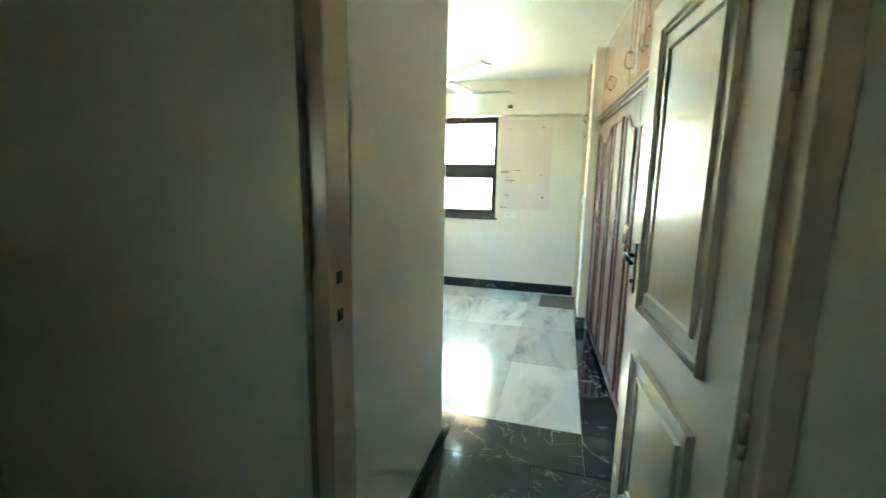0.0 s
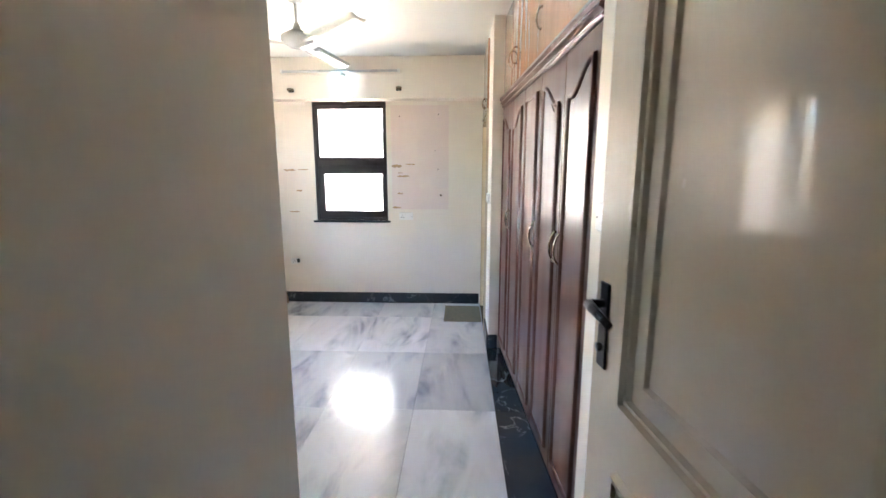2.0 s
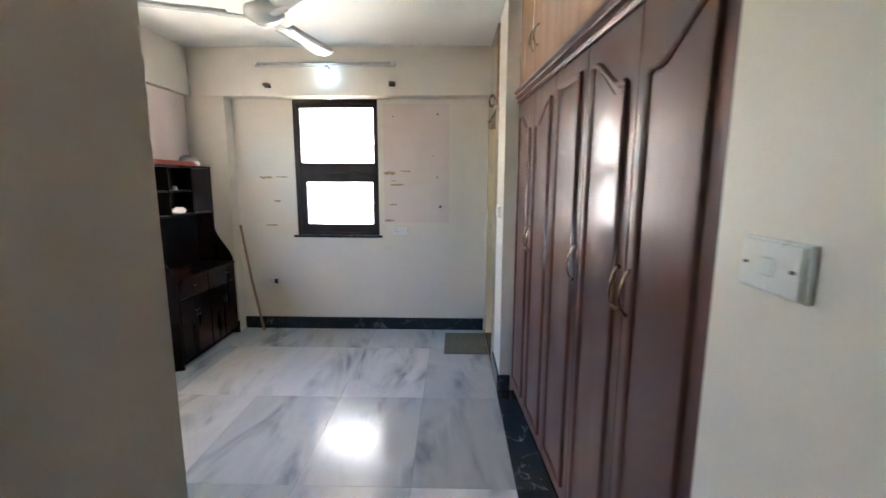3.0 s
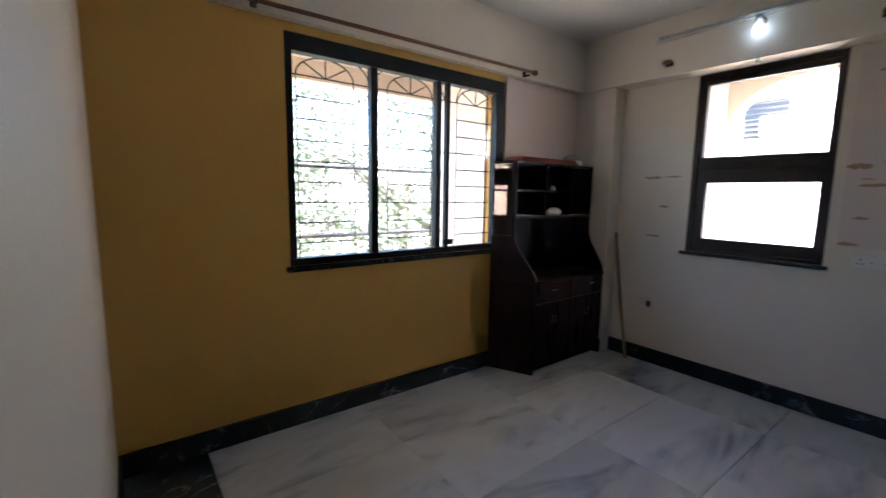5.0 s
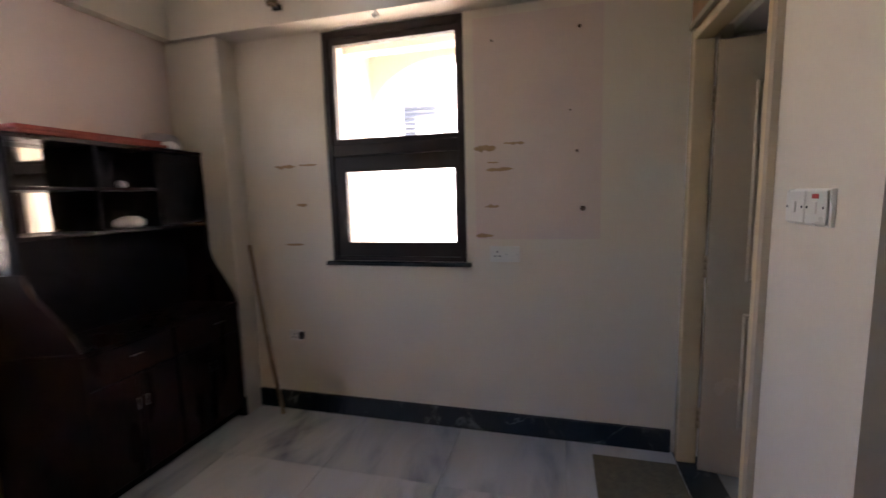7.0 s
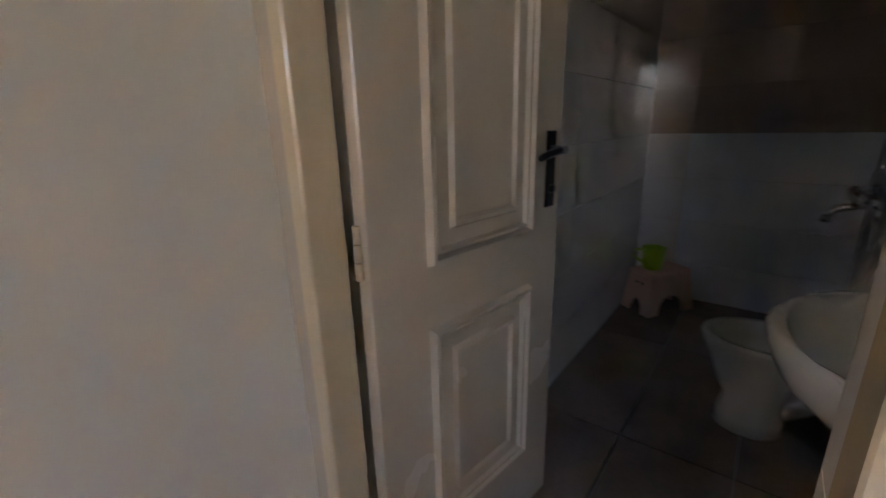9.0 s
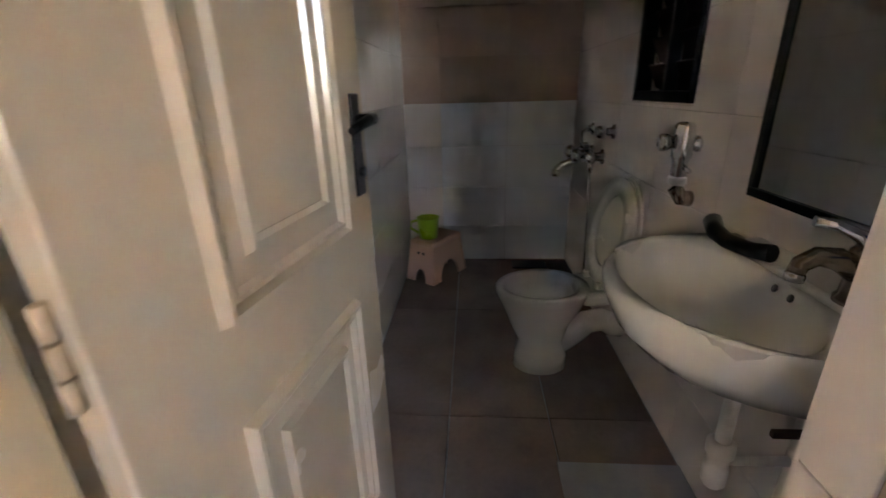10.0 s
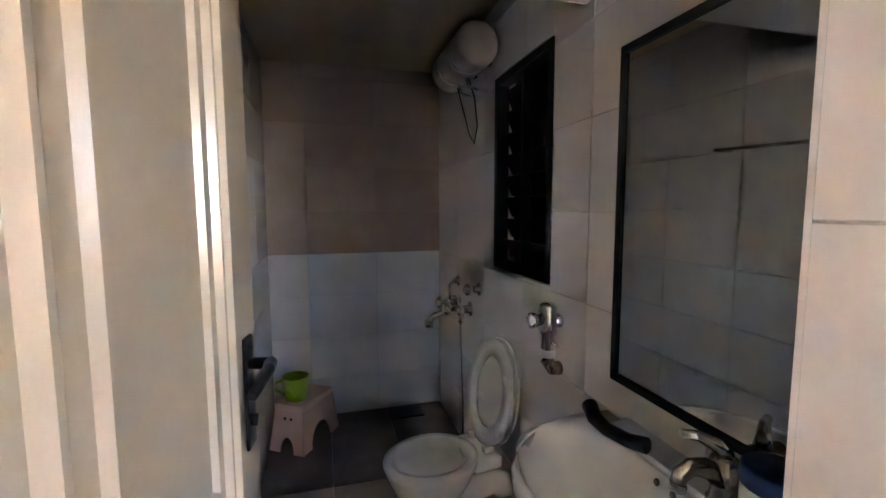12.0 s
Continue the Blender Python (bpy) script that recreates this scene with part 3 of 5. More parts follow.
# ---- bedroom windows ----
wide = tagged(new("window_1"), "wide black framed sliding window with iron grill", "window", kind="structure")
WX0, WX1 = XL - 0.075, XL - 0.005
for n, sp in (("frame_rail", (WX0, WX1, 3.262, 4.983, 2.21, 2.304)), ("frame_rail", (WX0, WX1, 3.262, 4.983, 0.987, 1.03)),
              ("frame_post", (WX0, WX1, 3.262, 3.305, 1.03, 2.21)), ("frame_post", (WX0, WX1, 4.90, 4.983, 1.03, 2.21)),
              ("mullion", (WX0 + 0.01, WX1 - 0.004, 3.80, 3.85, 1.03, 2.21)), ("mullion", (WX0 + 0.01, WX1 - 0.004, 4.318, 4.362, 1.03, 2.21)),
              ("sash_stile", (WX0 + 0.03, WX1 + 0.002, 4.405, 4.435, 1.03, 2.21))):
    part(n, box(*sp, 0.003), BLACKMETAL, wide)
part("window_latch", box(XL - 0.006, XL + 0.012, 4.38, 4.47, 1.05, 1.09, 0.004), BLACKMETAL, wide)
part("window_sill", box(XL - 0.004, XL + 0.03, 3.235, 4.995, 0.955, 0.986, 0.004), BLACKSTONE, wide, "black stone sill")
for y0, y1 in ((3.305, 3.80), (3.85, 4.318), (4.435, 4.90)):
    g = part("pane", box(WX0 + 0.030, WX0 + 0.034, y0, y1, 1.03, 2.21), GLASS, wide)
    g.visible_shadow = False
GX, GZ0, GZS = XL - 0.14, 1.105, 0.1265            # grill plane outside the panes, lowest bar, bar spacing
for y0, y1, yc in ((3.262, 3.864, 3.553), (3.866, 4.484, 4.178), (4.486, 4.983, 4.790)):
    r, top = 0.187, GZ0 + 8 * GZS
    for k in range(9):
        z = GZ0 + k * GZS
        full = k % 3 == 2
        part("grill_bar", rod([(GX, y0 if full else yc - r, z), (GX, y1 if full else yc + r, z)], 0.005, 6), IRON, wide)
    for y in (yc - r, yc + r):
        part("grill_upright", rod([(GX, y, 1.0), (GX, y, top)], 0.004, 6), IRON, wide)
    for rr, rise in ((r, 0.118), (min(0.300, y1 - yc), 0.178)):
        part("grill_arch", rod([(GX, yc - rr * math.cos(a), top + rise * math.sin(a)) for a in [math.pi * i / 16 for i in range(17)]], 0.005, 6), IRON, wide)
    for a in (42, 90, 138):
        c, q = math.cos(radians(a)), math.sin(radians(a))
        part("grill_spoke", rod([(GX, yc, top), (GX, yc + r * c, top + 0.118 * q)], 0.005, 6), IRON, wide)

narrow = tagged(new("window_2"), "small dark framed window with two panes", "window", kind="structure")
NY0, NY1 = YF + 0.004, YF + 0.075
for n, sp in (("frame_post", (-1.298, -1.262, NY0, NY1, 1.002, 2.343)), ("frame_post", (-0.493, -0.457, NY0, NY1, 1.002, 2.343)),
              ("frame_rail", (-1.262, -0.493, NY0, NY1, 2.30, 2.343)), ("frame_rail", (-1.262, -0.493, NY0, NY1, 1.002, 1.03)),
              ("transom", (-1.262, -0.493, NY0 + 0.003, NY1, 1.63, 1.70))):
    part(n, box(*sp, 0.003), DARKFRAME, narrow)
for z0, z1, st in ((1.70, 2.30, 0.024), (1.03, 1.63, 0.066)):
    sash = part("sash", boxes(bmesh.new(), (-1.262, -1.262 + st, NY0 + 0.015, NY1 - 0.01, z0, z1), (-0.493 - st * 0.4, -0.493, NY0 + 0.015, NY1 - 0.01, z0, z1),
                (-1.262 + st, -0.493 - st * 0.4, NY0 + 0.015, NY1 - 0.01, z0, z0 + st * 1.25), (-1.262 + st, -0.493 - st * 0.4, NY0 + 0.015, NY1 - 0.01, z1 - st * 1.4, z1)), DARKFRAME, narrow)
    g = part("pane", box(-1.262 + st, -0.493 - st * 0.4, NY0 + 0.036, NY0 + 0.040, z0 + st * 1.25, z1 - st * 1.4), GLASS if z0 > 1.5 else FROST, sash, "" if z0 > 1.5 else "frosted glass")
    g.visible_shadow = False
part("window_sill", box(-1.335, -0.425, YF - 0.03, YF + 0.003, 0.978, 1.002, 0.004), BLACKSTONE, narrow, "black stone sill")

bathwin = tagged(new("window_3"), "black framed bathroom window with dark louvres", "window", kind="structure")
for n, sp in (("frame_post", (1.932, 1.965, BY0 - 0.06, BY0 + 0.004, 1.162, 2.063)), ("frame_post", (2.445, 2.478, BY0 - 0.06, BY0 + 0.004, 1.162, 2.063)),
              ("frame_rail", (1.965, 2.445, BY0 - 0.06, BY0 + 0.004, 1.162, 1.20)), ("frame_rail", (1.965, 2.445, BY0 - 0.06, BY0 + 0.004, 2.025, 2.063)),
              ("mullion", (2.19, 2.215, BY0 - 0.055, BY0 - 0.01, 1.20, 2.025))):
    part(n, box(*sp, 0.003), BLACKMETAL, bathwin)
# Board added to stop sky light leaking in through the louvres.
part("light_stop_board", box(1.931, 2.479, BY0 - 0.115, BY0 - 0.105, 1.161, 2.064), CABDARK, bathwin, "added black board that keeps light out behind the louvres")
for k in range(8):
    part("louvre", box(-0.24, 0.24, -0.003, 0.003, -0.05, 0.05, 0.001), CABDARK, bathwin, at=pose(2.205, BY0 - 0.06, 1.255 + k * 0.10, -25, 0, 0))


# ---- wardrobe ----
wa = math.atan2(0.0653, 1.0)
WBASE = pose(0.894, 2.665, 0, 0, 0, math.degrees(wa))
DW = 0.4165


def pull(bm, y, z, length=0.12, out=0.03, x=-0.02):
    pts = []
    for i in range(9):
        a = math.pi * i / 8
        pts.append((x - out * math.sin(a), y + 0.006 * math.sin(2 * a), z - length / 2 * math.cos(a)))
    return rod(pts, 0.0055, 8, bm, taper=[0.008, 0.006, 0.005, 0.0055, 0.006, 0.0055, 0.005, 0.006, 0.008])


def strip(points, w, x0, x1):
    """A closed moulding of width w round an outline of (y, z), standing from x0 out to x1."""
    bm = bmesh.new()
    n = len(points)
    P = [Vector((p[0], p[1])) for p in points]
    rings = []
    for i in range(n):
        a, b = (P[i] - P[i - 1]).normalized(), (P[(i + 1) % n] - P[i]).normalized()
        nrm = Vector((-(a + b).y, (a + b).x))
        nrm = nrm.normalized() if nrm.length > 1e-6 else Vector((0, 1))
        k = 1 / max(0.5, nrm.dot(Vector((-a.y, a.x))))
        rings.append([bm.verts.new((x, *(P[i] + nrm * (w * f * k)))) for f, x in ((0, x0), (0.25, x1), (0.5, x1 * 0.75 + x0 * 0.25), (0.75, x1), (1, x0))])
    for i in range(n):
        u, v = rings[i], rings[(i + 1) % n]
        for j in range(4):
            bm.faces.new((u[j], u[j + 1], v[j + 1], v[j])).smooth = True
    return bm


def door_outline(y0, y1, z0, z1, rise, high):
    """Panel outline; the top swings in an S from low to high towards one side."""
    pts = [(y0, z0), (y1, z0)]
    if not rise:
        return pts + [(y1, z1), (y0, z1)]
    top = []
    for i in range(15):
        u = i / 14
        s = u * u * (3 - 2 * u)
        bump = 0.18 * math.exp(-((u - 0.10) / 0.09) ** 2) - 0.10 * math.exp(-((u - 1.0) / 0.10) ** 2)
        z = z1 - rise + rise * (s + bump)
        top.append((y0 + (y1 - y0) * (u if high > 0 else 1 - u), z))
    top.sort(key=lambda p: -p[0])
    return pts + top


for i in range(5):
    y0, y1 = i * DW + 0.0015, (i + 1) * DW - 0.0015
    kind_rise, high, hy = ((0.14, -1, y1 - 0.035), (0.14, 1, y0 + 0.035), (0, 1, y0 + 0.04), (0.14, -1, y1 - 0.035), (0.14, 1, y0 + 0.035))[i]
    unit = thing("wardrobe_unit", "tall red brown polished wooden wardrobe with shut moulded door", "wardrobe", WBASE, "built-in wardrobe units")
    deep = 0.045 if i == 4 else 0.56
    part("body", boxes(bmesh.new(), (0.004, deep, y0, y0 + 0.016, 0.0, 2.07), (0.004, deep, y1 - 0.016, y1, 0.0, 2.07), (deep - 0.015, deep, y0 + 0.016, y1 - 0.016, 0.0, 2.07), (0.004, deep - 0.015, y0 + 0.016, y1 - 0.016, 0.03, 0.05)), WARDROBE, unit)
    door = part("door", box(-0.018, 0.003, y0, y1, 0.055, 2.068, 0.002), WARDROBE, unit)
    out = door_outline(y0 + 0.055, y1 - 0.055, 0.13, 1.995, kind_rise, high)
    part("panel_moulding", strip(out, 0.022, -0.0178, -0.032), WARDROBE, door)
    inner = door_outline(y0 + 0.085, y1 - 0.085, 0.16, 1.955, kind_rise, high)
    part("raised_panel", prism(inner, -0.0225, -0.0175, "x"), WARDROBE, door)
    part("pull_handle", pull(None, hy, 1.21, 0.145), ANTIQUE, door, "curved antique metal pull")
    part("plinth", box(-0.004, 0.003, y0, y1, 0.0, 0.052, 0.001), BLACKSTONE, unit)
for i in range(5):
    y0, y1 = i * DW + 0.0015, (i + 1) * DW - 0.0015
    unit = thing("loft_cupboard", "light brown polished wooden loft cupboard above the wardrobe", "cupboard", WBASE, "loft cupboards over the wardrobe")
    deep = 0.045 if i == 4 else 0.56
    part("body", boxes(bmesh.new(), (0.004, deep, y0, y0 + 0.016, 2.152, 2.77), (0.004, deep, y1 - 0.016, y1, 2.152, 2.77), (deep - 0.015, deep, y0 + 0.016, y1 - 0.016, 2.152, 2.77), (0.004, deep - 0.015, y0 + 0.016, y1 - 0.016, 2.152, 2.166)), LOFTWOOD, unit)
    door = part("door", box(-0.018, 0.003, y0, y1, 2.156, 2.765, 0.002), LOFTWOOD, unit)
    part("pull_handle", pull(None, (y1 - 0.05) if i in (0, 3) else (y0 + 0.05), 2.36, 0.11), ANTIQUE, door, "curved antique metal pull")
cornice = tagged(part("wardrobe_cornice", prism([(0.0, 2.07), (-0.026, 2.072), (-0.032, 2.082), (-0.026, 2.092), (-0.034, 2.100), (-0.046, 2.108), (-0.040, 2.122), (-0.052, 2.134), (-0.052, 2.148), (0.0, 2.152)], 0.0, 5 * DW, "y"), WARDROBE, at=WBASE), "red brown moulded wooden cornice along the wardrobe tops", "cornice")

# cupboard over the bathroom door
over = thing("over_door_cupboard", "light brown wooden cupboard above the bathroom door", "cupboard")
part("body", box(0.652, 0.688, 5.245, 6.06, 2.115, ZC - 0.004, 0.002), LOFTWOOD, over)
for y0, y1 in ((5.26, 5.65), (5.66, 6.05)):
    d = part("door", box(0.636, 0.651, y0, y1, 2.14, ZC - 0.02, 0.003), LOFTWOOD, over)
    part("pull_handle", pull(None, 5.62 if y0 < 5.5 else 5.69, 2.25, 0.09, 0.025, 0.636), ANTIQUE, d)
part("lower_trim", box(0.628, 0.652, 5.19, 6.062, 2.112, 2.138, 0.003), DOORPAINT, over)
structure("trim_bath_door", boxes(bmesh.new(), (0.640, 0.662, 6.022, 6.066, 0, 2.11), (0.630, 0.651, 5.188, 5.215, 0, 2.11)), DOORPAINT, "cream moulded casing round the bathroom door", "trim")

# ---- cabinet in the corner ----
cab = thing("crockery_cabinet", "tall dark brown wooden cabinet with open niches and curved sides", "cabinet")
CY0, CY1, CB = 5.005, 5.918, XL + 0.022
side = [(CB, 0.0), (-1.915, 0.0), (-1.915, 0.745)] + [(-1.915 - 0.165 * (t * t * (3 - 2 * t)), 0.745 + 0.36 * t) for t in [i / 10 for i in range(1, 11)]]
low_side = side + [(CB, 1.105)]
part("side_panel", prism(low_side, CY0, CY0 + 0.018, "y"), CABWOOD, cab)
part("side_panel", prism(side + [(-2.08, 1.665), (CB, 1.665)], CY1 - 0.018, CY1, "y"), CABWOOD, cab)
part("upper_post", box(-2.112, -2.08, CY0, CY0 + 0.02, 1.105, 1.665, 0.002), CABDARK, cab)
g = part("glass_side", box(CB + 0.004, -2.113, CY0 + 0.006, CY0 + 0.011, 1.106, 1.662), glass_material("tinted_cabinet_glass", (0.42, 0.36, 0.33)), cab, "tinted glass side")
part("bottom_board", box(CB, -1.935, CY0 + 0.018, CY1 - 0.018, 0.06, 0.08), CABDARK, cab)
part("back_board", box(CB, CB + 0.008, CY0 + 0.018, CY1 - 0.018, 0.08, 1.24), CABDARK, cab)
part("plinth", box(CB, -1.97, CY0 + 0.018, CY1 - 0.018, 0.0, 0.06), CABDARK, cab)
part("desk_top", box(CB, -1.905, CY0 - 0.002, CY1 + 0.001, 0.735, 0.757, 0.003), CABWOOD, cab)
part("top_board", box(CB, -2.075, CY0 - 0.004, CY1 + 0.002, 1.665, 1.685, 0.003), CABWOOD, cab)
part("niche_floor", box(CB, -2.082, CY0 + 0.02, CY1 - 0.018, 1.24, 1.258, 0.002), CABWOOD, cab)
part("niche_shelf", box(CB + 0.004, -2.09, CY0 + 0.02, CY1 - 0.018, 1.452, 1.468, 0.002), CABWOOD, cab)
part("niche_divider", box(CB + 0.004, -2.082, 5.285, 5.301, 1.258, 1.665, 0.001), CABDARK, cab)
part("niche_divider", box(CB + 0.004, -2.082, 5.60, 5.616, 1.258, 1.665, 0.001), CABDARK, cab)
part("niche_back", box(CB, CB + 0.006, 5.301, CY1 - 0.018, 1.258, 1.665), CABDARK, cab)
part("mirror_back", box(CB, CB + 0.005, CY0 + 0.02, 5.285, 1.258, 1.665), MIRROR, cab, "mirror back of the niche")
part("niche_door", box(-2.092, -2.080, 5.618, CY1 - 0.02, 1.262, 1.66, 0.002), CABDARK, cab, "dark shut door")
for y0, y1 in ((CY0 + 0.02, 5.452), (5.458, CY1 - 0.02)):
    d = part("drawer", box(-1.932, -1.914, y0 + 0.003, y1 - 0.003, 0.575, 0.732, 0.003), CABWOOD, cab)
    yc = 5.236 if y0 < 5.3 else 5.745
    part("drawer_pull", rod([(-1.914, yc - 0.03, 0.668), (-1.897, yc - 0.03, 0.672), (-1.897, yc + 0.03, 0.672), (-1.914, yc + 0.03, 0.668)], 0.0045, 8), CHROME, d, "chrome pull")
    ym = (y0 + y1) / 2
    for a, b, hy in ((y0, ym, ym - 0.022), (ym, y1, ym + 0.022)):
        d = part("cabinet_door", box(-1.932, -1.914, a + 0.003, b - 0.002, 0.07, 0.568, 0.003), CABWOOD, cab)
        part("door_pull", rod([(-1.914, hy, 0.40), (-1.897, hy, 0.405), (-1.897, hy, 0.455), (-1.914, hy, 0.46)], 0.0045, 8), CHROME, d, "chrome pull")


# the end towards the window stands at an angle: its back edge reaches further along the wall
for ob in cab.children:
    for v in ob.data.vertices:
        if v.co.y < 5.06:
            v.co.y -= 0.155 * (-1.915 - v.co.x) / 0.343


def crumpled(name, label, category, mat, center, size, seed, sub=3):
    bm = bmesh.new()
    bmesh.ops.create_icosphere(bm, subdivisions=sub, radius=1)
    for v in bm.verts:
        d = 1 + 0.35 * noise.noise(v.co * 1.7 + Vector((seed, 0, 0))) + 0.15 * noise.noise(v.co * 5 + Vector((0, seed, 0)))
        v.co = Vector((v.co.x * size[0], v.co.y * size[1], max(v.co.z * d, -0.7) * size[2])) * (0.8 + 0.2 * d)
    low = min(v.co.z for v in bm.verts)
    for v in bm.verts:
        v.co += Vector((center[0], center[1], center[2] - low))
    for f in bm.faces:
        f.smooth = sub > 2
    return tagged(part(name, bm, mat), label, category)


sheet = bmesh.new()
boxes(sheet, (CB + 0.01, -2.062, 4.99, 5.68, 1.686, 1.702), (CB + 0.02, -2.056, 4.97, 5.64, 1.7025, 1.720))
bmesh.ops.bevel(sheet, geom=list(sheet.edges), offset=0.004, segments=2, affect="EDGES")
tagged(part("folded_sheet", sheet, REDCLOTH), "red brown folded sheet lying on the cabinet top", "sheet")
crumpled("plastic_bundle", "crumpled grey plastic bundle on top of the cabinet", "bundle", GREYCLOTH, (-2.19, 5.76, 1.686), (0.05, 0.13, 0.055), 3)
crumpled("paper_scrap", "white crumpled paper scrap on the cabinet top", "paper", PLASTIC, (-2.11, 5.735, 1.686), (0.03, 0.05, 0.028), 5)
crumpled("white_ornament", "small white crumpled ornament in the cabinet niche", "ornament", PLASTIC, (-2.13, 5.46, 1.2585), (0.04, 0.09, 0.035), 8)
crumpled("small_trinket", "small grey trinket on the niche shelf", "trinket", GREYCLOTH, (-2.14, 5.45, 1.4685), (0.02, 0.025, 0.022), 9)

# ---- stick, mat, sockets and switches ----
tagged(part("wooden_stick", rod([(-1.675, 5.975, 0.005), (-1.79, 6.01, 0.55), (-1.885, 6.045, 1.10)], 0.013, 10), STICKWOOD), "bare wooden stick leaning in the corner", "stick")
mat_bm = bmesh.new()
bmesh.ops.create_grid(mat_bm, x_segments=40, y_segments=50, size=0.5)
for v in mat_bm.verts:
    v.co = Vector((v.co.x * 0.40 + 0.425, v.co.y * 0.53 + 5.68, 0.007 + 0.003 * noise.noise(v.co * 40)))
ex = bmesh.ops.extrude_face_region(mat_bm, geom=list(mat_bm.faces))
for v in ex["geom"]:
    if isinstance(v, bmesh.types.BMVert):
        v.co.z = 0.0005
tagged(part("door_mat", mat_bm, MATFIBRE), "worn brown green door mat before the bathroom door", "mat")


def switch_board(name, label, m, gangs, red=False, socket=False):
    """Plates side by side; local x along the wall, y out of it, z up; origin at the lower left corner."""
    sb = thing(name, label, "switch", m)
    part("backing", box(-0.003, gangs * 0.078 + 0.003, -0.001, 0.010, -0.003, 0.085, 0.002), PLASTIC, sb, "raised back box")
    for g in range(gangs):
        x = g * 0.078
        p = part("plate", box(x + 0.0015, x + 0.0765, 0.010, 0.017, 0.001, 0.081, 0.003, 2), PLASTIC, sb)
        if socket and g == 0:
            for hx, hz in ((0.026, 0.03), (0.050, 0.03), (0.038, 0.055)):
                part("socket_hole", lathe([(0.0045, 0), (0.0045, 0.0012)], sides=10), BLACKPL, p, at=pose(x + hx, 0.0171, hz, -90, 0, 0))
            continue
        part("rocker", box(x + 0.030, x + 0.048, 0.017, 0.021, 0.026, 0.056, 0.002), PLASTIC, p, at=pose(0, 0, 0, 0, 0, 0))
        for sx in (0.010, 0.068):
            part("screw", lathe([(0.0032, 0), (0.0032, 0.001), (0.001, 0.0014)], sides=8), BLACKPL, p, at=pose(x + sx, 0.0171, 0.041, -90, 0, 0))
        if red and g == gangs - 1:
            part("indicator", box(x + 0.027, x + 0.051, 0.017, 0.0185, 0.062, 0.073, 0.001), REDPL, p, "red indicator")
    return sb


# the wall normal of the pier is -x: local x runs along -y
switch_board("switch_board", "off-white double switch with red indicator on the pier", pose(XP - 0.001, 5.078, 1.288, 0, 0, -90) @ Matrix.Diagonal((1.18, -1, 1.02, 1)), 2, True)
switch_board("light_switch", "off-white switch on the wall beside the wardrobe", pose(SX - 0.001, 2.550, 1.366, 0, 0, -90) @ Matrix.Diagonal((1.9, -1, 1.1, 1)), 1)
switch_board("wall_socket", "cream painted socket and switch under the window", pose(-0.318, YF - 0.001, 1.012) @ Matrix.Diagonal((1, -1, 1, 1)), 2, False, True)
switch_board("low_socket", "small old socket low on the wall", pose(-1.64, YF - 0.001, 0.475) @ Matrix.Diagonal((1, -1, 0.8, 1)), 1, False, True)
tagged(part("socket_plug", box(-1.562, -1.528, YF - 0.035, YF - 0.0175, 0.492, 0.54, 0.005, 2), BLACKPL), "dark plug pushed into the low socket", "plug")


def stain(x0, x1, z0, z1, seed):
    """A thin torn smear of old glue on the window wall."""
    n = 14
    up, lo = [], []
    for i in range(n + 1):
        u = i / n
        e = math.sin(math.pi * u) ** 0.4
        up.append((x0 + (x1 - x0) * u, (z0 + z1) / 2 + (z1 - z0) * 0.5 * e * (0.6 + 0.7 * noise.noise(Vector((u * 5, seed, 0))))))
        lo.append((x0 + (x1 - x0) * u, (z0 + z1) / 2 - (z1 - z0) * 0.5 * e * (0.6 + 0.7 * noise.noise(Vector((u * 5, seed, 9))))))
    bm = prism(lo + up[::-1], YF - 0.0022, YF + 0.001, "y")
    tagged(part("glue_mark", bm, STAIN), "brown torn glue mark on the cream wall", "stain", group="glue marks on the wall")


for k, (a, b, c, d) in enumerate(((-1.67, -1.52, 1.568, 1.602), (-1.50, -1.37, 1.58, 1.60), (-1.53, -1.46, 1.335, 1.36), (-1.63, -1.50, 1.09, 1.112), (-0.405, -0.283, 1.605, 1.655),
                                  (-0.245, -0.13, 1.635, 1.665), (-0.34, -0.19, 1.498, 1.53), (-0.33, -0.27, 1.545, 1.56), (-0.35, -0.27, 1.30, 1.33), (-0.40, -0.30, 1.14, 1.17))):
    stain(a, b, c, d, k * 3.7)
structure("wall_patch_pink", box(-0.40, 0.255, YF - 0.0015, YF + 0.001, 1.135, 2.30), PINK, "faded pink patch on the cream window wall", "wall patch")
for x, z, r in ((0.167, 1.297, 0.013), (0.135, 1.592, 0.007), (0.14, 2.20, 0.008), (-0.30, 2.18, 0.006), (0.10, 1.80, 0.005)):
    tagged(part("wall_nail", lathe([(r, 0), (r * 1.1, 0.004), (r * 0.5, 0.010), (r * 0.4, 0.02)], sides=8), NAILRUST, at=pose(x, YF - 0.001, z, 90, 0, 0)), "rusty nail in the cream wall", "nail", group="nails in the wall")

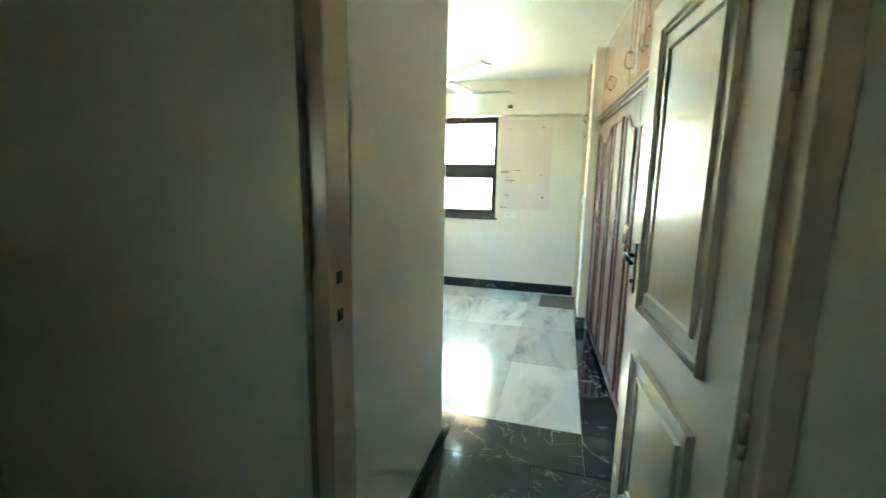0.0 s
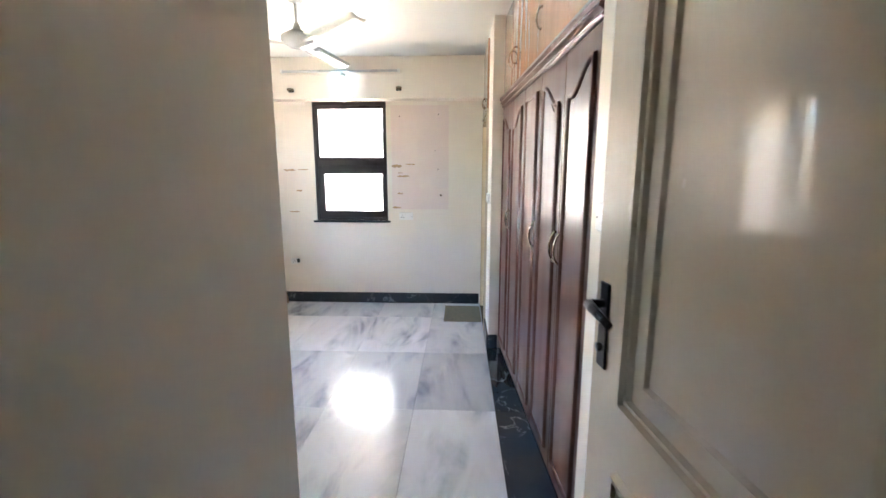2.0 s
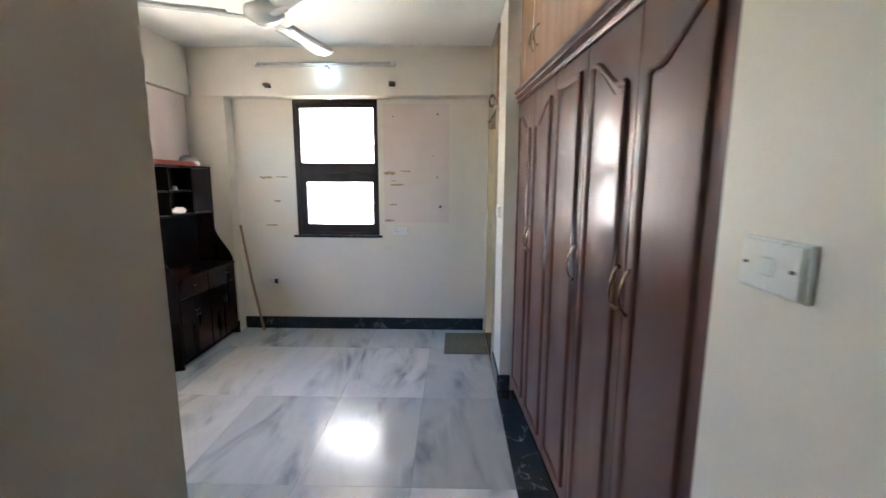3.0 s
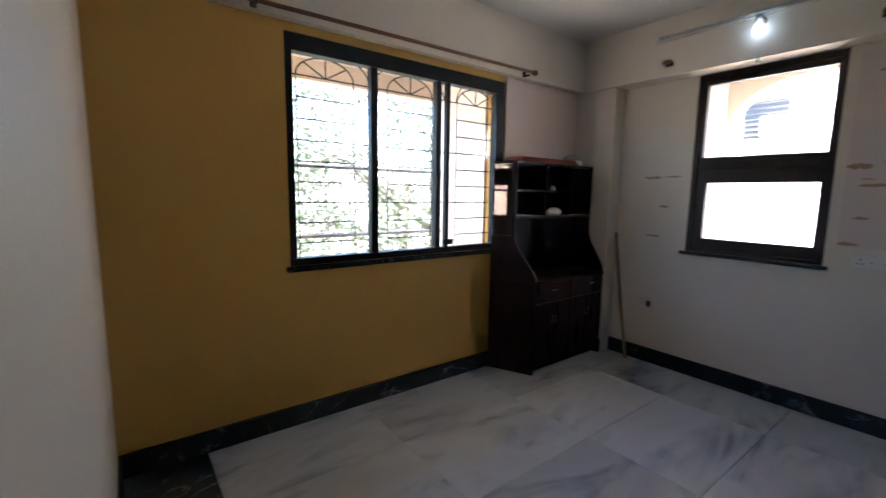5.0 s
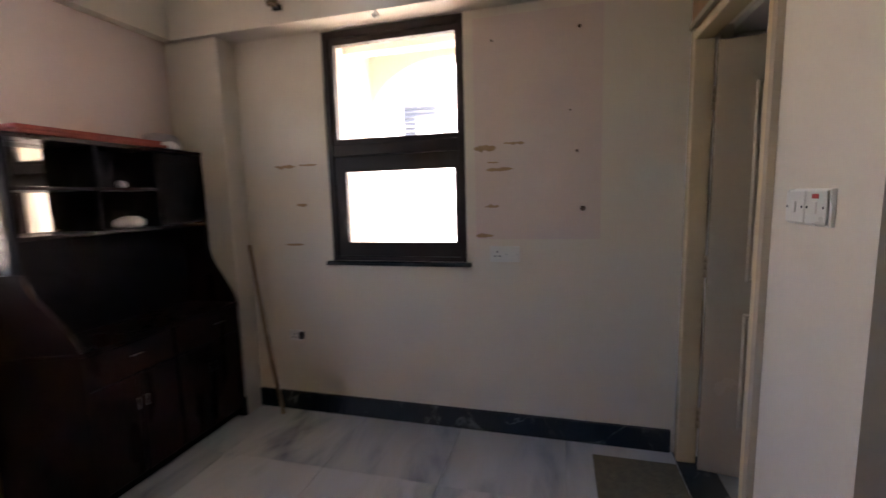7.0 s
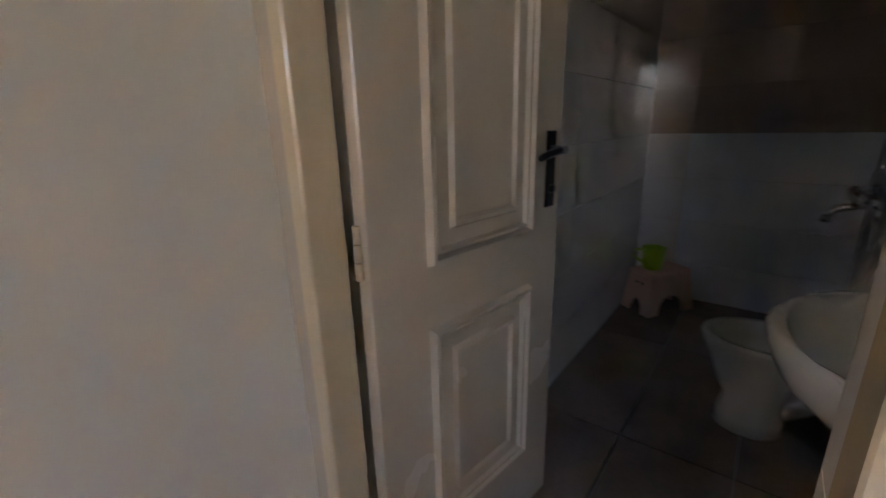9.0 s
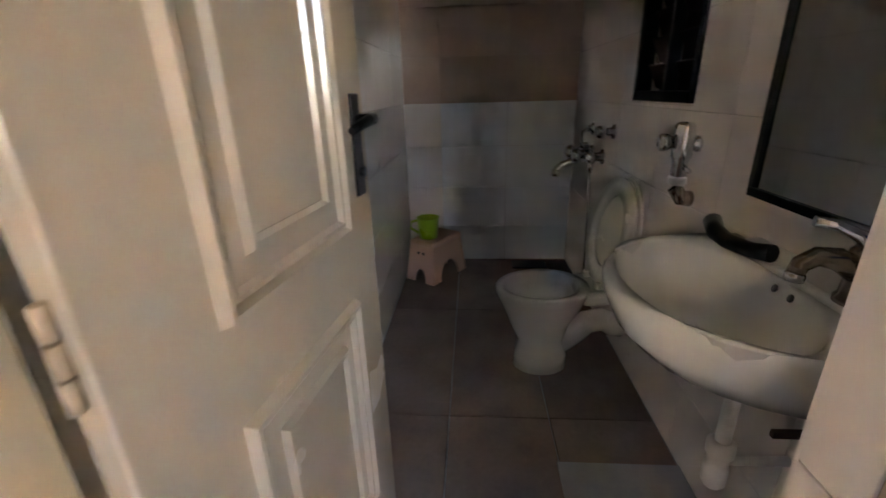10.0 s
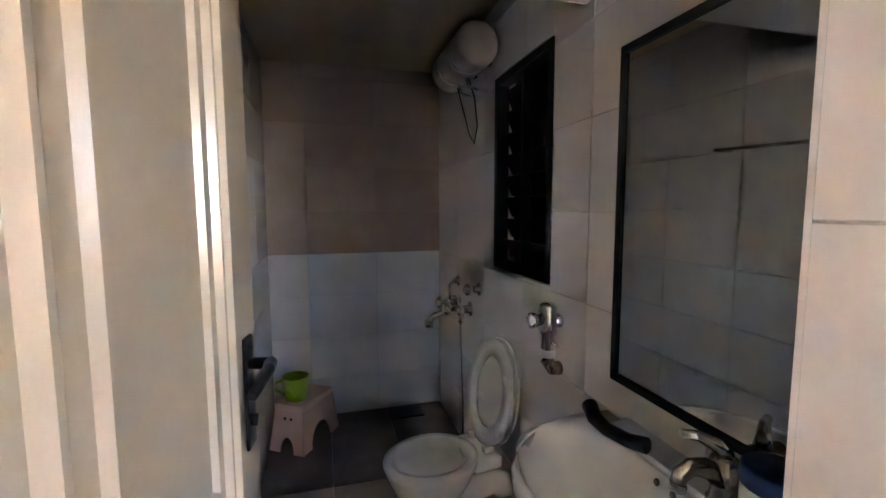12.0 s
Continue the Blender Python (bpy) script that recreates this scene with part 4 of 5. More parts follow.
# ---- curtain fittings, lamp, tube, fan ----
rod_thing = thing("curtain_rod", "dark brown wooden curtain rod over the wide window", "curtain rod")
part("pole", rod([(-2.165, 3.02, 2.372), (-2.165, 5.17, 2.388)], 0.012, 12), RODWOOD, rod_thing)
for y in (3.0, 5.185):
    part("finial", lathe([(0.011, -0.03), (0.02, -0.02), (0.013, -0.008), (0.022, 0.005), (0.018, 0.02), (0.004, 0.03)], sides=14), RODWOOD, rod_thing, at=pose(-2.165, y, 2.372 if y < 4 else 2.388, -90 if y > 4 else 90, 0, 0))
for y in (3.09, 5.11):
    part("bracket", boxes(bmesh.new(), (-2.212, -2.152, y - 0.006, y + 0.006, 2.35, 2.362), (-2.212, -2.206, y - 0.016, y + 0.016, 2.352, 2.41)), HANDLE, rod_thing)
for x, z in ((-1.453, 2.43), (-0.279, 2.44)):
    cb = thing("curtain_bracket", "small dark metal curtain bracket on the beam", "bracket", group="curtain brackets over the small window")
    part("plate", box(x - 0.03, x + 0.03, 5.892, 5.899, z - 0.016, z + 0.016, 0.002), HANDLE, cb)
    part("arm", rod([(x, 5.895, z), (x, 5.85, z), (x, 5.84, z + 0.02)], 0.007, 8), HANDLE, cb)
    part("cup", lathe([(0.016, -0.03), (0.018, 0.0), (0.012, 0.03)], sides=12), ANTIQUE, cb, at=pose(x + 0.008, 5.845, z + 0.004, 0, 90, 0))
lamp = thing("wall_lamp", "lit white bulb in a holder on the beam", "lamp")
part("holder", lathe([(0.03, 0), (0.03, 0.012), (0.02, 0.02), (0.018, 0.06), (0.0, 0.062)], sides=16), PLASTIC, lamp, at=pose(-0.88, 5.899, 2.565, 65, 0, 0))
part("bulb", lathe([(0.0, -0.062), (0.02, -0.058), (0.031, -0.04), (0.034, -0.02), (0.026, 0.008), (0.015, 0.026), (0.014, 0.034)], sides=18), BULBGLOW, lamp, "lit bulb", at=pose(-0.88, 5.845, 2.53, -25, 0, 0) @ Matrix.Scale(0.68, 4))
tube = thing("tube_light", "unlit white tube light batten on the beam", "lamp")
part("batten", box(-1.56, -0.24, 5.866, 5.899, 2.60, 2.635, 0.004), WALL, tube)
part("tube", rod([(-1.52, 5.845, 2.618), (-0.28, 5.845, 2.618)], 0.013, 12), GREYTUBE, tube)
for x in (-1.53, -0.27):
    part("end_cap", box(x - 0.012, x + 0.012, 5.83, 5.866, 2.60, 2.637, 0.003), PLASTIC, tube)
tagged(part("clear_hook", lathe([(0.0, -0.02), (0.018, -0.012), (0.02, 0.0), (0.012, 0.012), (0.006, 0.03)], sides=12), PLASTIC, at=pose(-0.88, 5.91, 2.325)), "small clear plastic hook hanging under the beam", "hook")

fan = thing("ceiling_fan", "white three-blade ceiling fan at rest", "fan", pose(-0.775, 4.30, -0.005))
part("canopy", lathe([(0.012, 2.725), (0.05, 2.745), (0.062, ZC + 0.003)], sides=20), FANPAINT, fan)
part("downrod", rod([(0, 0, 2.54), (0, 0, 2.775)], 0.011, 12), FANPAINT, fan)
part("motor", lathe([(0.0, 2.435), (0.05, 2.437), (0.075, 2.452), (0.095, 2.465), (0.11, 2.485), (0.105, 2.515), (0.07, 2.535), (0.03, 2.56), (0.016, 2.60)], sides=28), FANPAINT, fan)
for a in (-41, 79, 199):
    bl = bmesh.new()
    n = 12
    top, bot = [], []
    for i in range(n + 1):
        u = 0.19 + (0.74 - 0.19) * i / n
        w = 0.060 + 0.010 * i / n if i < n else 0.052
        for lst, dz in ((top, 0.003), (bot, -0.003)):
            lst.append([bl.verts.new((u, w * q, 2.478 + dz - 0.16 * w * q - 0.012 * (1 - q * q))) for q in (-1, -0.4, 0.3, 1)])
    for i in range(n):
        for j in range(3):
            bl.faces.new((top[i][j], top[i + 1][j], top[i + 1][j + 1], top[i][j + 1])).smooth = True
            bl.faces.new((bot[i][j + 1], bot[i + 1][j + 1], bot[i + 1][j], bot[i][j])).smooth = True
        bl.faces.new((top[i][0], bot[i][0], bot[i + 1][0], top[i + 1][0]))
        bl.faces.new((top[i][3], top[i + 1][3], bot[i + 1][3], bot[i][3]))
    for e in (0, n):
        bl.faces.new([*top[e], *bot[e][::-1]])
    blade = part("blade", bl, FANPAINT, fan, at=pose(0, 0, 0, 0, 0, a))
    part("blade_iron", prism([(0.08, -0.018), (0.16, -0.03), (0.25, -0.022), (0.25, 0.022), (0.16, 0.03), (0.08, 0.018)], 2.462, 2.467, "z"), FANPAINT, blade)

# strike plates in the entrance frame
for z in (1.145, 1.255):
    tagged(part("strike_plate", box(PX - 0.0015, PX + 0.0025, LY1 - 0.092, LY1 - 0.062, z, z + 0.036, 0.001), HANDLE), "dark metal strike plate on the entrance frame", "strike plate", group="strike plates")
tagged(part("strike_plate", box(0.664, 0.680, 5.2545, 5.2575, 1.075, 1.135, 0.001), HANDLE), "dark metal strike slot on the bathroom frame", "strike plate")

# ---- bathroom things ----
wc = thing("toilet", "white ceramic floor toilet with raised cream seat", "toilet", pose(2.255, 4.895, BZ, 0, 0, 8))


def egg(rx, back, front, z, n=28):
    """A rim line, rounder at the back and longer to the front (+y)."""
    pts = []
    for i in range(n):
        a = 2 * math.pi * i / n
        s = math.sin(a)
        pts.append(Vector((rx * math.cos(a), s * (front if s > 0 else back), z)))
    return pts


def loft(loops, cap_lo=True, cap_hi=False):
    bm = bmesh.new()
    rings = [[bm.verts.new(p) for p in lp] for lp in loops]
    for u, v in zip(rings, rings[1:]):
        for j in range(len(u)):
            bm.faces.new((u[j], u[(j + 1) % len(u)], v[(j + 1) % len(u)], v[j])).smooth = True
    if cap_lo:
        bm.faces.new(rings[0][::-1])
    if cap_hi:
        bm.faces.new(rings[-1])
    return bm


C = Vector((0, 0.38, 0))


def moved(pts, d):
    return [p + Vector(d) for p in pts]


part("bowl", loft([moved(egg(0.105, 0.12, 0.13, 0.0), C), moved(egg(0.102, 0.12, 0.125, 0.06), C), moved(egg(0.085, 0.10, 0.11, 0.14), C), moved(egg(0.10, 0.12, 0.15, 0.22), C),
                   moved(egg(0.145, 0.17, 0.185, 0.31), C), moved(egg(0.172, 0.195, 0.215, 0.375), C), moved(egg(0.180, 0.20, 0.222, 0.40), C), moved(egg(0.176, 0.196, 0.218, 0.412), C),
                   moved(egg(0.135, 0.15, 0.178, 0.410), C), moved(egg(0.125, 0.14, 0.168, 0.36), C), moved(egg(0.09, 0.10, 0.14, 0.27), C), moved(egg(0.04, 0.05, 0.06, 0.21), C)], True, True), CERAMIC, wc)
part("back_shelf", box(-0.12, 0.12, 0.10, 0.24, 0.345, 0.408, 0.02, 3), CERAMIC, wc)
part("outlet_bend", rod([(0, 0.29, 0.10), (0, 0.23, 0.15), (0, 0.17, 0.205), (0, 0.10, 0.215), (0, 0.05, 0.19), (0, 0.004, 0.18)], 0.052, 14, taper=[0.05, 0.055, 0.055, 0.055, 0.06, 0.06]), CERAMIC, wc)
ring_o, ring_i = egg(0.178, 0.20, 0.235, 0), egg(0.112, 0.13, 0.165, 0)
bm = bmesh.new()
vo = [[bm.verts.new(p + Vector((0, 0, h))) for p in lp] for lp, h in ((ring_o, 0), (ring_o, 0.016), (ring_i, 0.016), (ring_i, 0))]
for u, v in zip(vo, vo[1:] + vo[:1]):
    for j in range(28):
        bm.faces.new((u[j], u[(j + 1) % 28], v[(j + 1) % 28], v[j])).smooth = True
part("seat", bm, SEATPL, wc, "raised cream plastic seat", at=pose(0, 0.155, 0.425, 100, 0, 0) @ pose(0, 0.21, 0) @ Matrix.Scale(1.08, 4))
bm = loft([egg(0.180, 0.20, 0.237, 0.0), egg(0.182, 0.202, 0.239, 0.010), egg(0.17, 0.19, 0.225, 0.018)], True, True)
part("lid", bm, SEATPL, wc, "raised cream plastic lid", at=pose(0, 0.128, 0.425, 100, 0, 0) @ pose(0, 0.21, 0) @ Matrix.Scale(1.08, 4))
for x in (-0.07, 0.07):
    part("seat_hinge", box(x - 0.015, x + 0.015, 0.125, 0.175, 0.408, 0.438, 0.006, 2), SEATPL, wc)

basin = thing("wash_basin", "white ceramic oval wall basin with tap hole ledge", "basin", pose(1.262, 4.888, 0.022))


def dee(rx, front, z, n=32, back=0.0):
    """Oval cut flat at the wall."""
    pts = []
    for i in range(n):
        a = 2 * math.pi * i / n
        pts.append(Vector((rx * math.cos(a), max(back, 0.045 + front * math.sin(a)) if math.sin(a) > -0.12 else back, z)))
    return pts


# the hollow of the basin, from the rim down
inner = []
for f, z in ((1.0, 0.8235), (0.965, 0.815), (0.90, 0.77), (0.78, 0.72), (0.55, 0.68), (0.25, 0.665)):
    inner.append([Vector((0.272 * f * math.cos(a), 0.237 + 0.160 * f * math.sin(a), z)) for a in [2 * math.pi * i / 32 for i in range(32)]])
HOLLOW = inner
part("bowl", loft([dee(0.07, 0.13, 0.615), dee(0.16, 0.22, 0.627), dee(0.232, 0.295, 0.662), dee(0.285, 0.352, 0.722), dee(0.309, 0.378, 0.78), dee(0.314, 0.383, 0.815), dee(0.307, 0.376, 0.822)] + HOLLOW, True, True), CERAMIC, basin)
part("tap_ledge", loft([[Vector((-0.28, 0.0, 0.8235)), Vector((0.22, 0.0, 0.8235)), Vector((0.21, 0.080, 0.8235)), Vector((-0.27, 0.080, 0.8235))],
                        [Vector((-0.275, 0.0, 0.848)), Vector((0.21, 0.0, 0.842)), Vector((0.20, 0.074, 0.838)), Vector((-0.265, 0.074, 0.845))]], True, True), CERAMIC, basin)
for x in (0.002, -0.045):
    part("overflow_hole", lathe([(0.0085, 0.0), (0.0085, 0.0015), (0, 0.0016)], sides=12), BLACKPL, basin, "dark overflow hole", at=pose(x, 0.0885, 0.802, -70, 0, 0))
part("waste_pipe", rod([(-0.055, 0.155, 0.625), (-0.055, 0.155, 0.44)], 0.016, 12), PVC, basin)
part("bottle_trap", lathe([(0.020, 0.33), (0.026, 0.34), (0.027, 0.385), (0.022, 0.392), (0.022, 0.415), (0.029, 0.422), (0.029, 0.45), (0.018, 0.458)], (-0.055, 0.155, 0), 18), PVC, basin)
part("trap_arm", rod([(-0.055, 0.155, 0.40), (-0.055, 0.09, 0.40), (-0.055, 0.002, 0.40)], 0.011, 10), PVC, basin)
part("supply_pipe", rod([(-0.20, 0.03, 0.62), (-0.205, 0.03, 0.52), (-0.215, 0.025, 0.47), (-0.22, 0.002, 0.45)], 0.011, 10), DULLCHROME, basin, "dull stained supply pipe")
part("angle_valve", lathe([(0.018, -0.03), (0.022, -0.02), (0.022, 0.02), (0.016, 0.03)], (-0.212, 0.03, 0.49), 14), DULLCHROME, basin, "dull stained angle valve")
part("bracket", boxes(bmesh.new(), (-0.17, 0.06, 0.002, 0.010, 0.545, 0.565), (-0.172, -0.162, 0.0, 0.15, 0.575, 0.590), (0.055, 0.065, 0.0, 0.15, 0.575, 0.590)), NAILRUST, basin, "rusty iron bracket")

tap = thing("basin_tap", "stained brown chrome mixer tap on the basin ledge", "tap", pose(1.125, 4.945, 0.862) @ Matrix.Diagonal((0.95, 0.8, 0.95, 1)))
part("base", lathe([(0.036, 0), (0.036, 0.008), (0.030, 0.016), (0.028, 0.05), (0.034, 0.06), (0.036, 0.08), (0.030, 0.10), (0.014, 0.112), (0, 0.114)], sides=22), DULLCHROME, tap)
part("spout", rod([(0, 0.01, 0.06), (0.01, 0.05, 0.082), (0.018, 0.085, 0.084), (0.022, 0.11, 0.068), (0.022, 0.115, 0.05)], 0.018, 14, taper=[0.024, 0.021, 0.018, 0.017, 0.017]), DULLCHROME, tap)
part("spout_tip", lathe([(0.018, -0.012), (0.019, 0.0), (0.016, 0.006)], sides=14), CHROME, tap, at=pose(0.022, 0.115, 0.048))
part("lever", rod([(0, 0, 0.105), (0.01, 0.02, 0.128), (0.03, 0.05, 0.14), (0.045, 0.085, 0.142)], 0.01, 12, taper=[0.02, 0.016, 0.012, 0.010]), CHROME, tap, "chrome lever")
brush = [(1.515, 4.985, 0.894), (1.47, 4.998, 0.880), (1.42, 4.995, 0.872), (1.36, 4.978, 0.872), (1.315, 4.962, 0.880)]
tagged(part("black_brush", rod(brush, 0.02, 12, taper=[0.022, 0.021, 0.018, 0.018, 0.02]), BLACKPL), "black curved plastic brush lying on the basin rim", "brush")
jar = thing("jar", "white plastic jar with a blue lid on the basin ledge", "jar", pose(1.015, 4.962, 0.868) @ Matrix.Diagonal((1, 1, 1.28, 1)))
part("body", lathe([(0.045, 0), (0.052, 0.006), (0.053, 0.075), (0.048, 0.085)], sides=22), PLASTIC, jar)
part("lid", lathe([(0.054, 0.083), (0.055, 0.088), (0.055, 0.105), (0.050, 0.110), (0, 0.111)], sides=22), BLUEPL, jar, "blue lid")

mirror = thing("wall_mirror", "large wall mirror in a thin black frame", "mirror")
part("glass", box(0.955, 1.515, BY0 + 0.010, BY0 + 0.014, 0.976, 1.862), MIRROR, mirror, "silvered glass")
for sp in ((0.935, 1.535, 0.956, 0.977), (0.935, 1.535, 1.861, 1.882), (0.935, 0.956, 0.977, 1.861), (1.514, 1.535, 0.977, 1.861)):
    part("frame_bar", box(sp[0], sp[1], BY0 + 0.001, BY0 + 0.022, sp[2], sp[3], 0.002), BLACKMETAL, mirror)

valve = thing("flush_valve", "dull chrome flush valve on the wall above the toilet", "valve", pose(1.85, 4.886, 1.045) @ Matrix.Diagonal((1.1, 0.85, 1.0, 1)))
part("body", lathe([(0.022, -0.105), (0.026, -0.10), (0.026, -0.05), (0.034, -0.04), (0.036, 0.03), (0.033, 0.042), (0.033, 0.056), (0.024, 0.066), (0, 0.068)], (0, 0.055, 0), 20), CHROME, valve)
part("push_knob", lathe([(0.020, 0.0), (0.020, 0.025), (0.026, 0.028), (0.028, 0.036), (0.028, 0.052), (0.022, 0.058), (0, 0.059)], sides=18), CHROME, valve, at=pose(0.012, 0.075, 0.004, -90, 0, 0))
part("wall_flange", lathe([(0.026, 0), (0.026, 0.008), (0.022, 0.014), (0.020, 0.05)], sides=18), CHROME, valve, at=pose(0.0, 0, 0, -90, 0, 0))
part("side_lug", rod([(-0.02, 0.05, -0.07), (-0.05, 0.045, -0.078)], 0.008, 10), CHROME, valve)
part("lower_elbow", rod([(0, 0.055, -0.10), (0, 0.055, -0.145), (-0.004, 0.035, -0.172), (-0.004, 0.0, -0.175)], 0.026, 14), DULLCHROME, valve, "brown stained lower elbow")
part("elbow_nut", lathe([(0.028, -0.128), (0.031, -0.124), (0.031, -0.106), (0.028, -0.102)], (0, 0.055, 0), 12), PVC, valve, "white collar")

mixer = thing("shower_mixer", "chrome bath mixer with curved spout on the wall", "tap", pose(2.94, 4.886, 0.862) @ Matrix.Scale(1.25, 4))
part("body", lathe([(0.0, -0.125), (0.018, -0.122), (0.022, -0.11), (0.022, -0.06), (0.028, -0.045), (0.03, 0.0), (0.028, 0.045), (0.022, 0.06), (0.022, 0.11), (0.018, 0.122), (0, 0.125)], sides=18), CHROME, mixer, at=pose(0, 0.058, 0, 0, 90, 0))
for x in (-0.088, 0.088):
    part("wall_flange", lathe([(0.034, 0), (0.034, 0.006), (0.02, 0.012), (0.018, 0.05)], sides=18), CHROME, mixer, at=pose(x, 0, 0, -90, 0, 0))
    k = part("knob", lathe([(0.016, 0.0), (0.016, 0.018), (0.026, 0.022), (0.03, 0.034), (0.028, 0.052), (0.018, 0.06), (0, 0.061)], sides=16), CHROME, mixer, at=pose(x * 0.75, 0.07, 0.004, -90, 0, 0))
    part("knob_wing", box(-0.006, 0.006, -0.034, 0.034, 0.028, 0.05, 0.004), CHROME, k)
part("spout", rod([(0.01, 0.06, -0.015), (0.014, 0.10, -0.03), (0.018, 0.15, -0.048), (0.02, 0.172, -0.068), (0.02, 0.176, -0.088)], 0.016, 12), CHROME, mixer)
part("spout_nut", lathe([(0.020, -0.02), (0.022, 0.0), (0.020, 0.012)], sides=14), CHROME, mixer, at=pose(0.02, 0.176, -0.08))
part("diverter", lathe([(0.016, 0.02), (0.016, 0.04), (0.02, 0.045), (0.02, 0.055), (0, 0.058)], (-0.03, 0.058, 0), 14), CHROME, mixer)
part("riser", rod([(0.05, 0.058, 0.02), (0.055, 0.06, 0.06), (0.07, 0.055, 0.088), (0.09, 0.03, 0.102), (0.10, 0.002, 0.104)], 0.009, 10), CHROME, mixer)
part("riser_flange", lathe([(0.028, 0), (0.028, 0.006), (0.014, 0.012), (0.012, 0.03)], sides=16), CHROME, mixer, at=pose(0.10, 0, 0.104, -90, 0, 0))
part("hose_tap", rod([(-0.088, 0.045, -0.01), (-0.088, 0.05, -0.06)], 0.012, 10), CHROME, mixer)
part("hose", rod([(-0.088, 0.05, -0.05), (-0.075, 0.04, -0.25), (-0.065, 0.03, -0.46), (-0.07, 0.03, -0.66)], 0.006, 8), CHROME, mixer, "grey hanging hose")
stop = thing("stop_cock", "round chrome stop cock on the bathroom wall", "tap", pose(2.68, 4.886, 1.008) @ Matrix.Scale(1.2, 4))
part("flange", lathe([(0.03, 0), (0.03, 0.006), (0.016, 0.012), (0.016, 0.04)], sides=16), CHROME, stop, at=pose(0, 0, 0, -90, 0, 0))
part("knob", lathe([(0.02, 0), (0.026, 0.008), (0.026, 0.03), (0.016, 0.04), (0, 0.041)], sides=14), CHROME, stop, at=pose(0, 0.035, 0, -90, 0, 0))

stool = thing("bath_stool", "peach plastic bathroom stool with four stubby legs", "stool", pose(3.275, 5.852, BZ, 0, 0, -33.5))
SH = 0.290                                         # seat height; local x is the long way
part("top", box(-0.168, 0.168, -0.104, 0.104, SH - 0.04, SH, 0.016, 3), STOOLPL, stool)


def stool_wall(half, top_half, arch, rise):
    """A leaning wall that ends in two feet with an arch between: (along, up)."""
    curve = [(-arch * math.cos(math.pi * i / 10), rise * math.sin(math.pi * i / 10)) for i in range(11)]
    return [(-half, 0.0)] + curve + [(half, 0.0), (top_half, SH - 0.03), (-top_half, SH - 0.03)]


for sx in (-1, 1):
    o = stool_wall(0.123, 0.098, 0.050, 0.095)
    part("end_wall", loft([[Vector((sx * (0.194 - 0.12 * v - d), u, v)) for u, v in o] for d in (0.0, 0.014)], True, True), STOOLPL, stool)
for sy in (-1, 1):
    o = stool_wall(0.192, 0.160, 0.105, 0.13)
    part("side_wall", loft([[Vector((u, sy * (0.122 - 0.10 * v - d), v)) for u, v in o] for d in (0.0, 0.014)], True, True), STOOLPL, stool)
for y in (-0.022, 0.022):
    part("grip_hole", lathe([(0.010, 0), (0.010, 0.003)], sides=12), BLACKPL, stool, at=pose(-0.1665, y, 0.205, 0, -83, 0))
mug = thing("bath_mug", "lime green plastic mug standing on the stool", "mug", pose(3.235, 5.90, BZ + 0.2855) @ Matrix.Scale(1.15, 4))
part("body", lathe([(0.050, 0), (0.055, 0.004), (0.066, 0.125), (0.069, 0.128), (0.064, 0.128), (0.052, 0.012), (0, 0.011)], sides=24), GREENPL, mug)
part("mug_handle", rod([(0.0, 0.062, 0.11), (0.0, 0.10, 0.10), (0.0, 0.105, 0.06), (0.0, 0.058, 0.03)], 0.008, 8), GREENPL, mug)
tagged(part("floor_drain", box(3.35, 3.49, 5.05, 5.30, BZ + 0.001, BZ + 0.012, 0.003), BLACKPL), "black floor drain grating in the shower corner", "drain")

geyser = thing("water_heater", "dimmed white horizontal electric water heater on the wall", "water heater", pose(2.65, 4.998, 2.20) @ Matrix.Scale(0.86, 4))
part("tank", lathe([(0.0, -0.32), (0.07, -0.315), (0.105, -0.295), (0.12, -0.26), (0.12, 0.26), (0.105, 0.295), (0.07, 0.315), (0, 0.32)], sides=28), DIMENAMEL, geyser, at=pose(0, 0, 0, 0, 90, 0))
for x in (-0.12, 0.12):
    part("band", lathe([(0.1215, -0.012), (0.1215, 0.012)], sides=28), DIMENAMEL, geyser, at=pose(x, 0, 0, 0, 90, 0))
    part("wall_bracket", box(x - 0.02, x + 0.02, -0.158, -0.11, -0.06, 0.06, 0.003), HANDLE, geyser)
    part("water_pipe", rod([(x * 0.6, 0.0, -0.115), (x * 0.6, -0.02, -0.17), (x * 0.6, -0.155, -0.19)], 0.01, 8), CHROME, geyser)
part("cable", rod([(0.16, -0.02, -0.11), (0.17, -0.06, -0.24), (0.13, -0.09, -0.40), (0.06, -0.10, -0.47), (-0.02, -0.09, -0.38), (-0.05, -0.06, -0.22), (-0.06, -0.02, -0.12)], 0.005, 8), BLACKPL, geyser, "dark hanging cable")
rail = thing("towel_rail", "thin metal towel rail on the tiled wall", "rail")
part("bar", rod([(1.62, BY1 - 0.07, 1.705), (2.245, BY1 - 0.07, 1.735)], 0.008, 10), CHROME, rail)
for x, z in ((1.65, 1.706), (2.22, 1.733)):
    part("post", rod([(x, BY1 - 0.001, z), (x, BY1 - 0.07, z)], 0.01, 10), CHROME, rail)

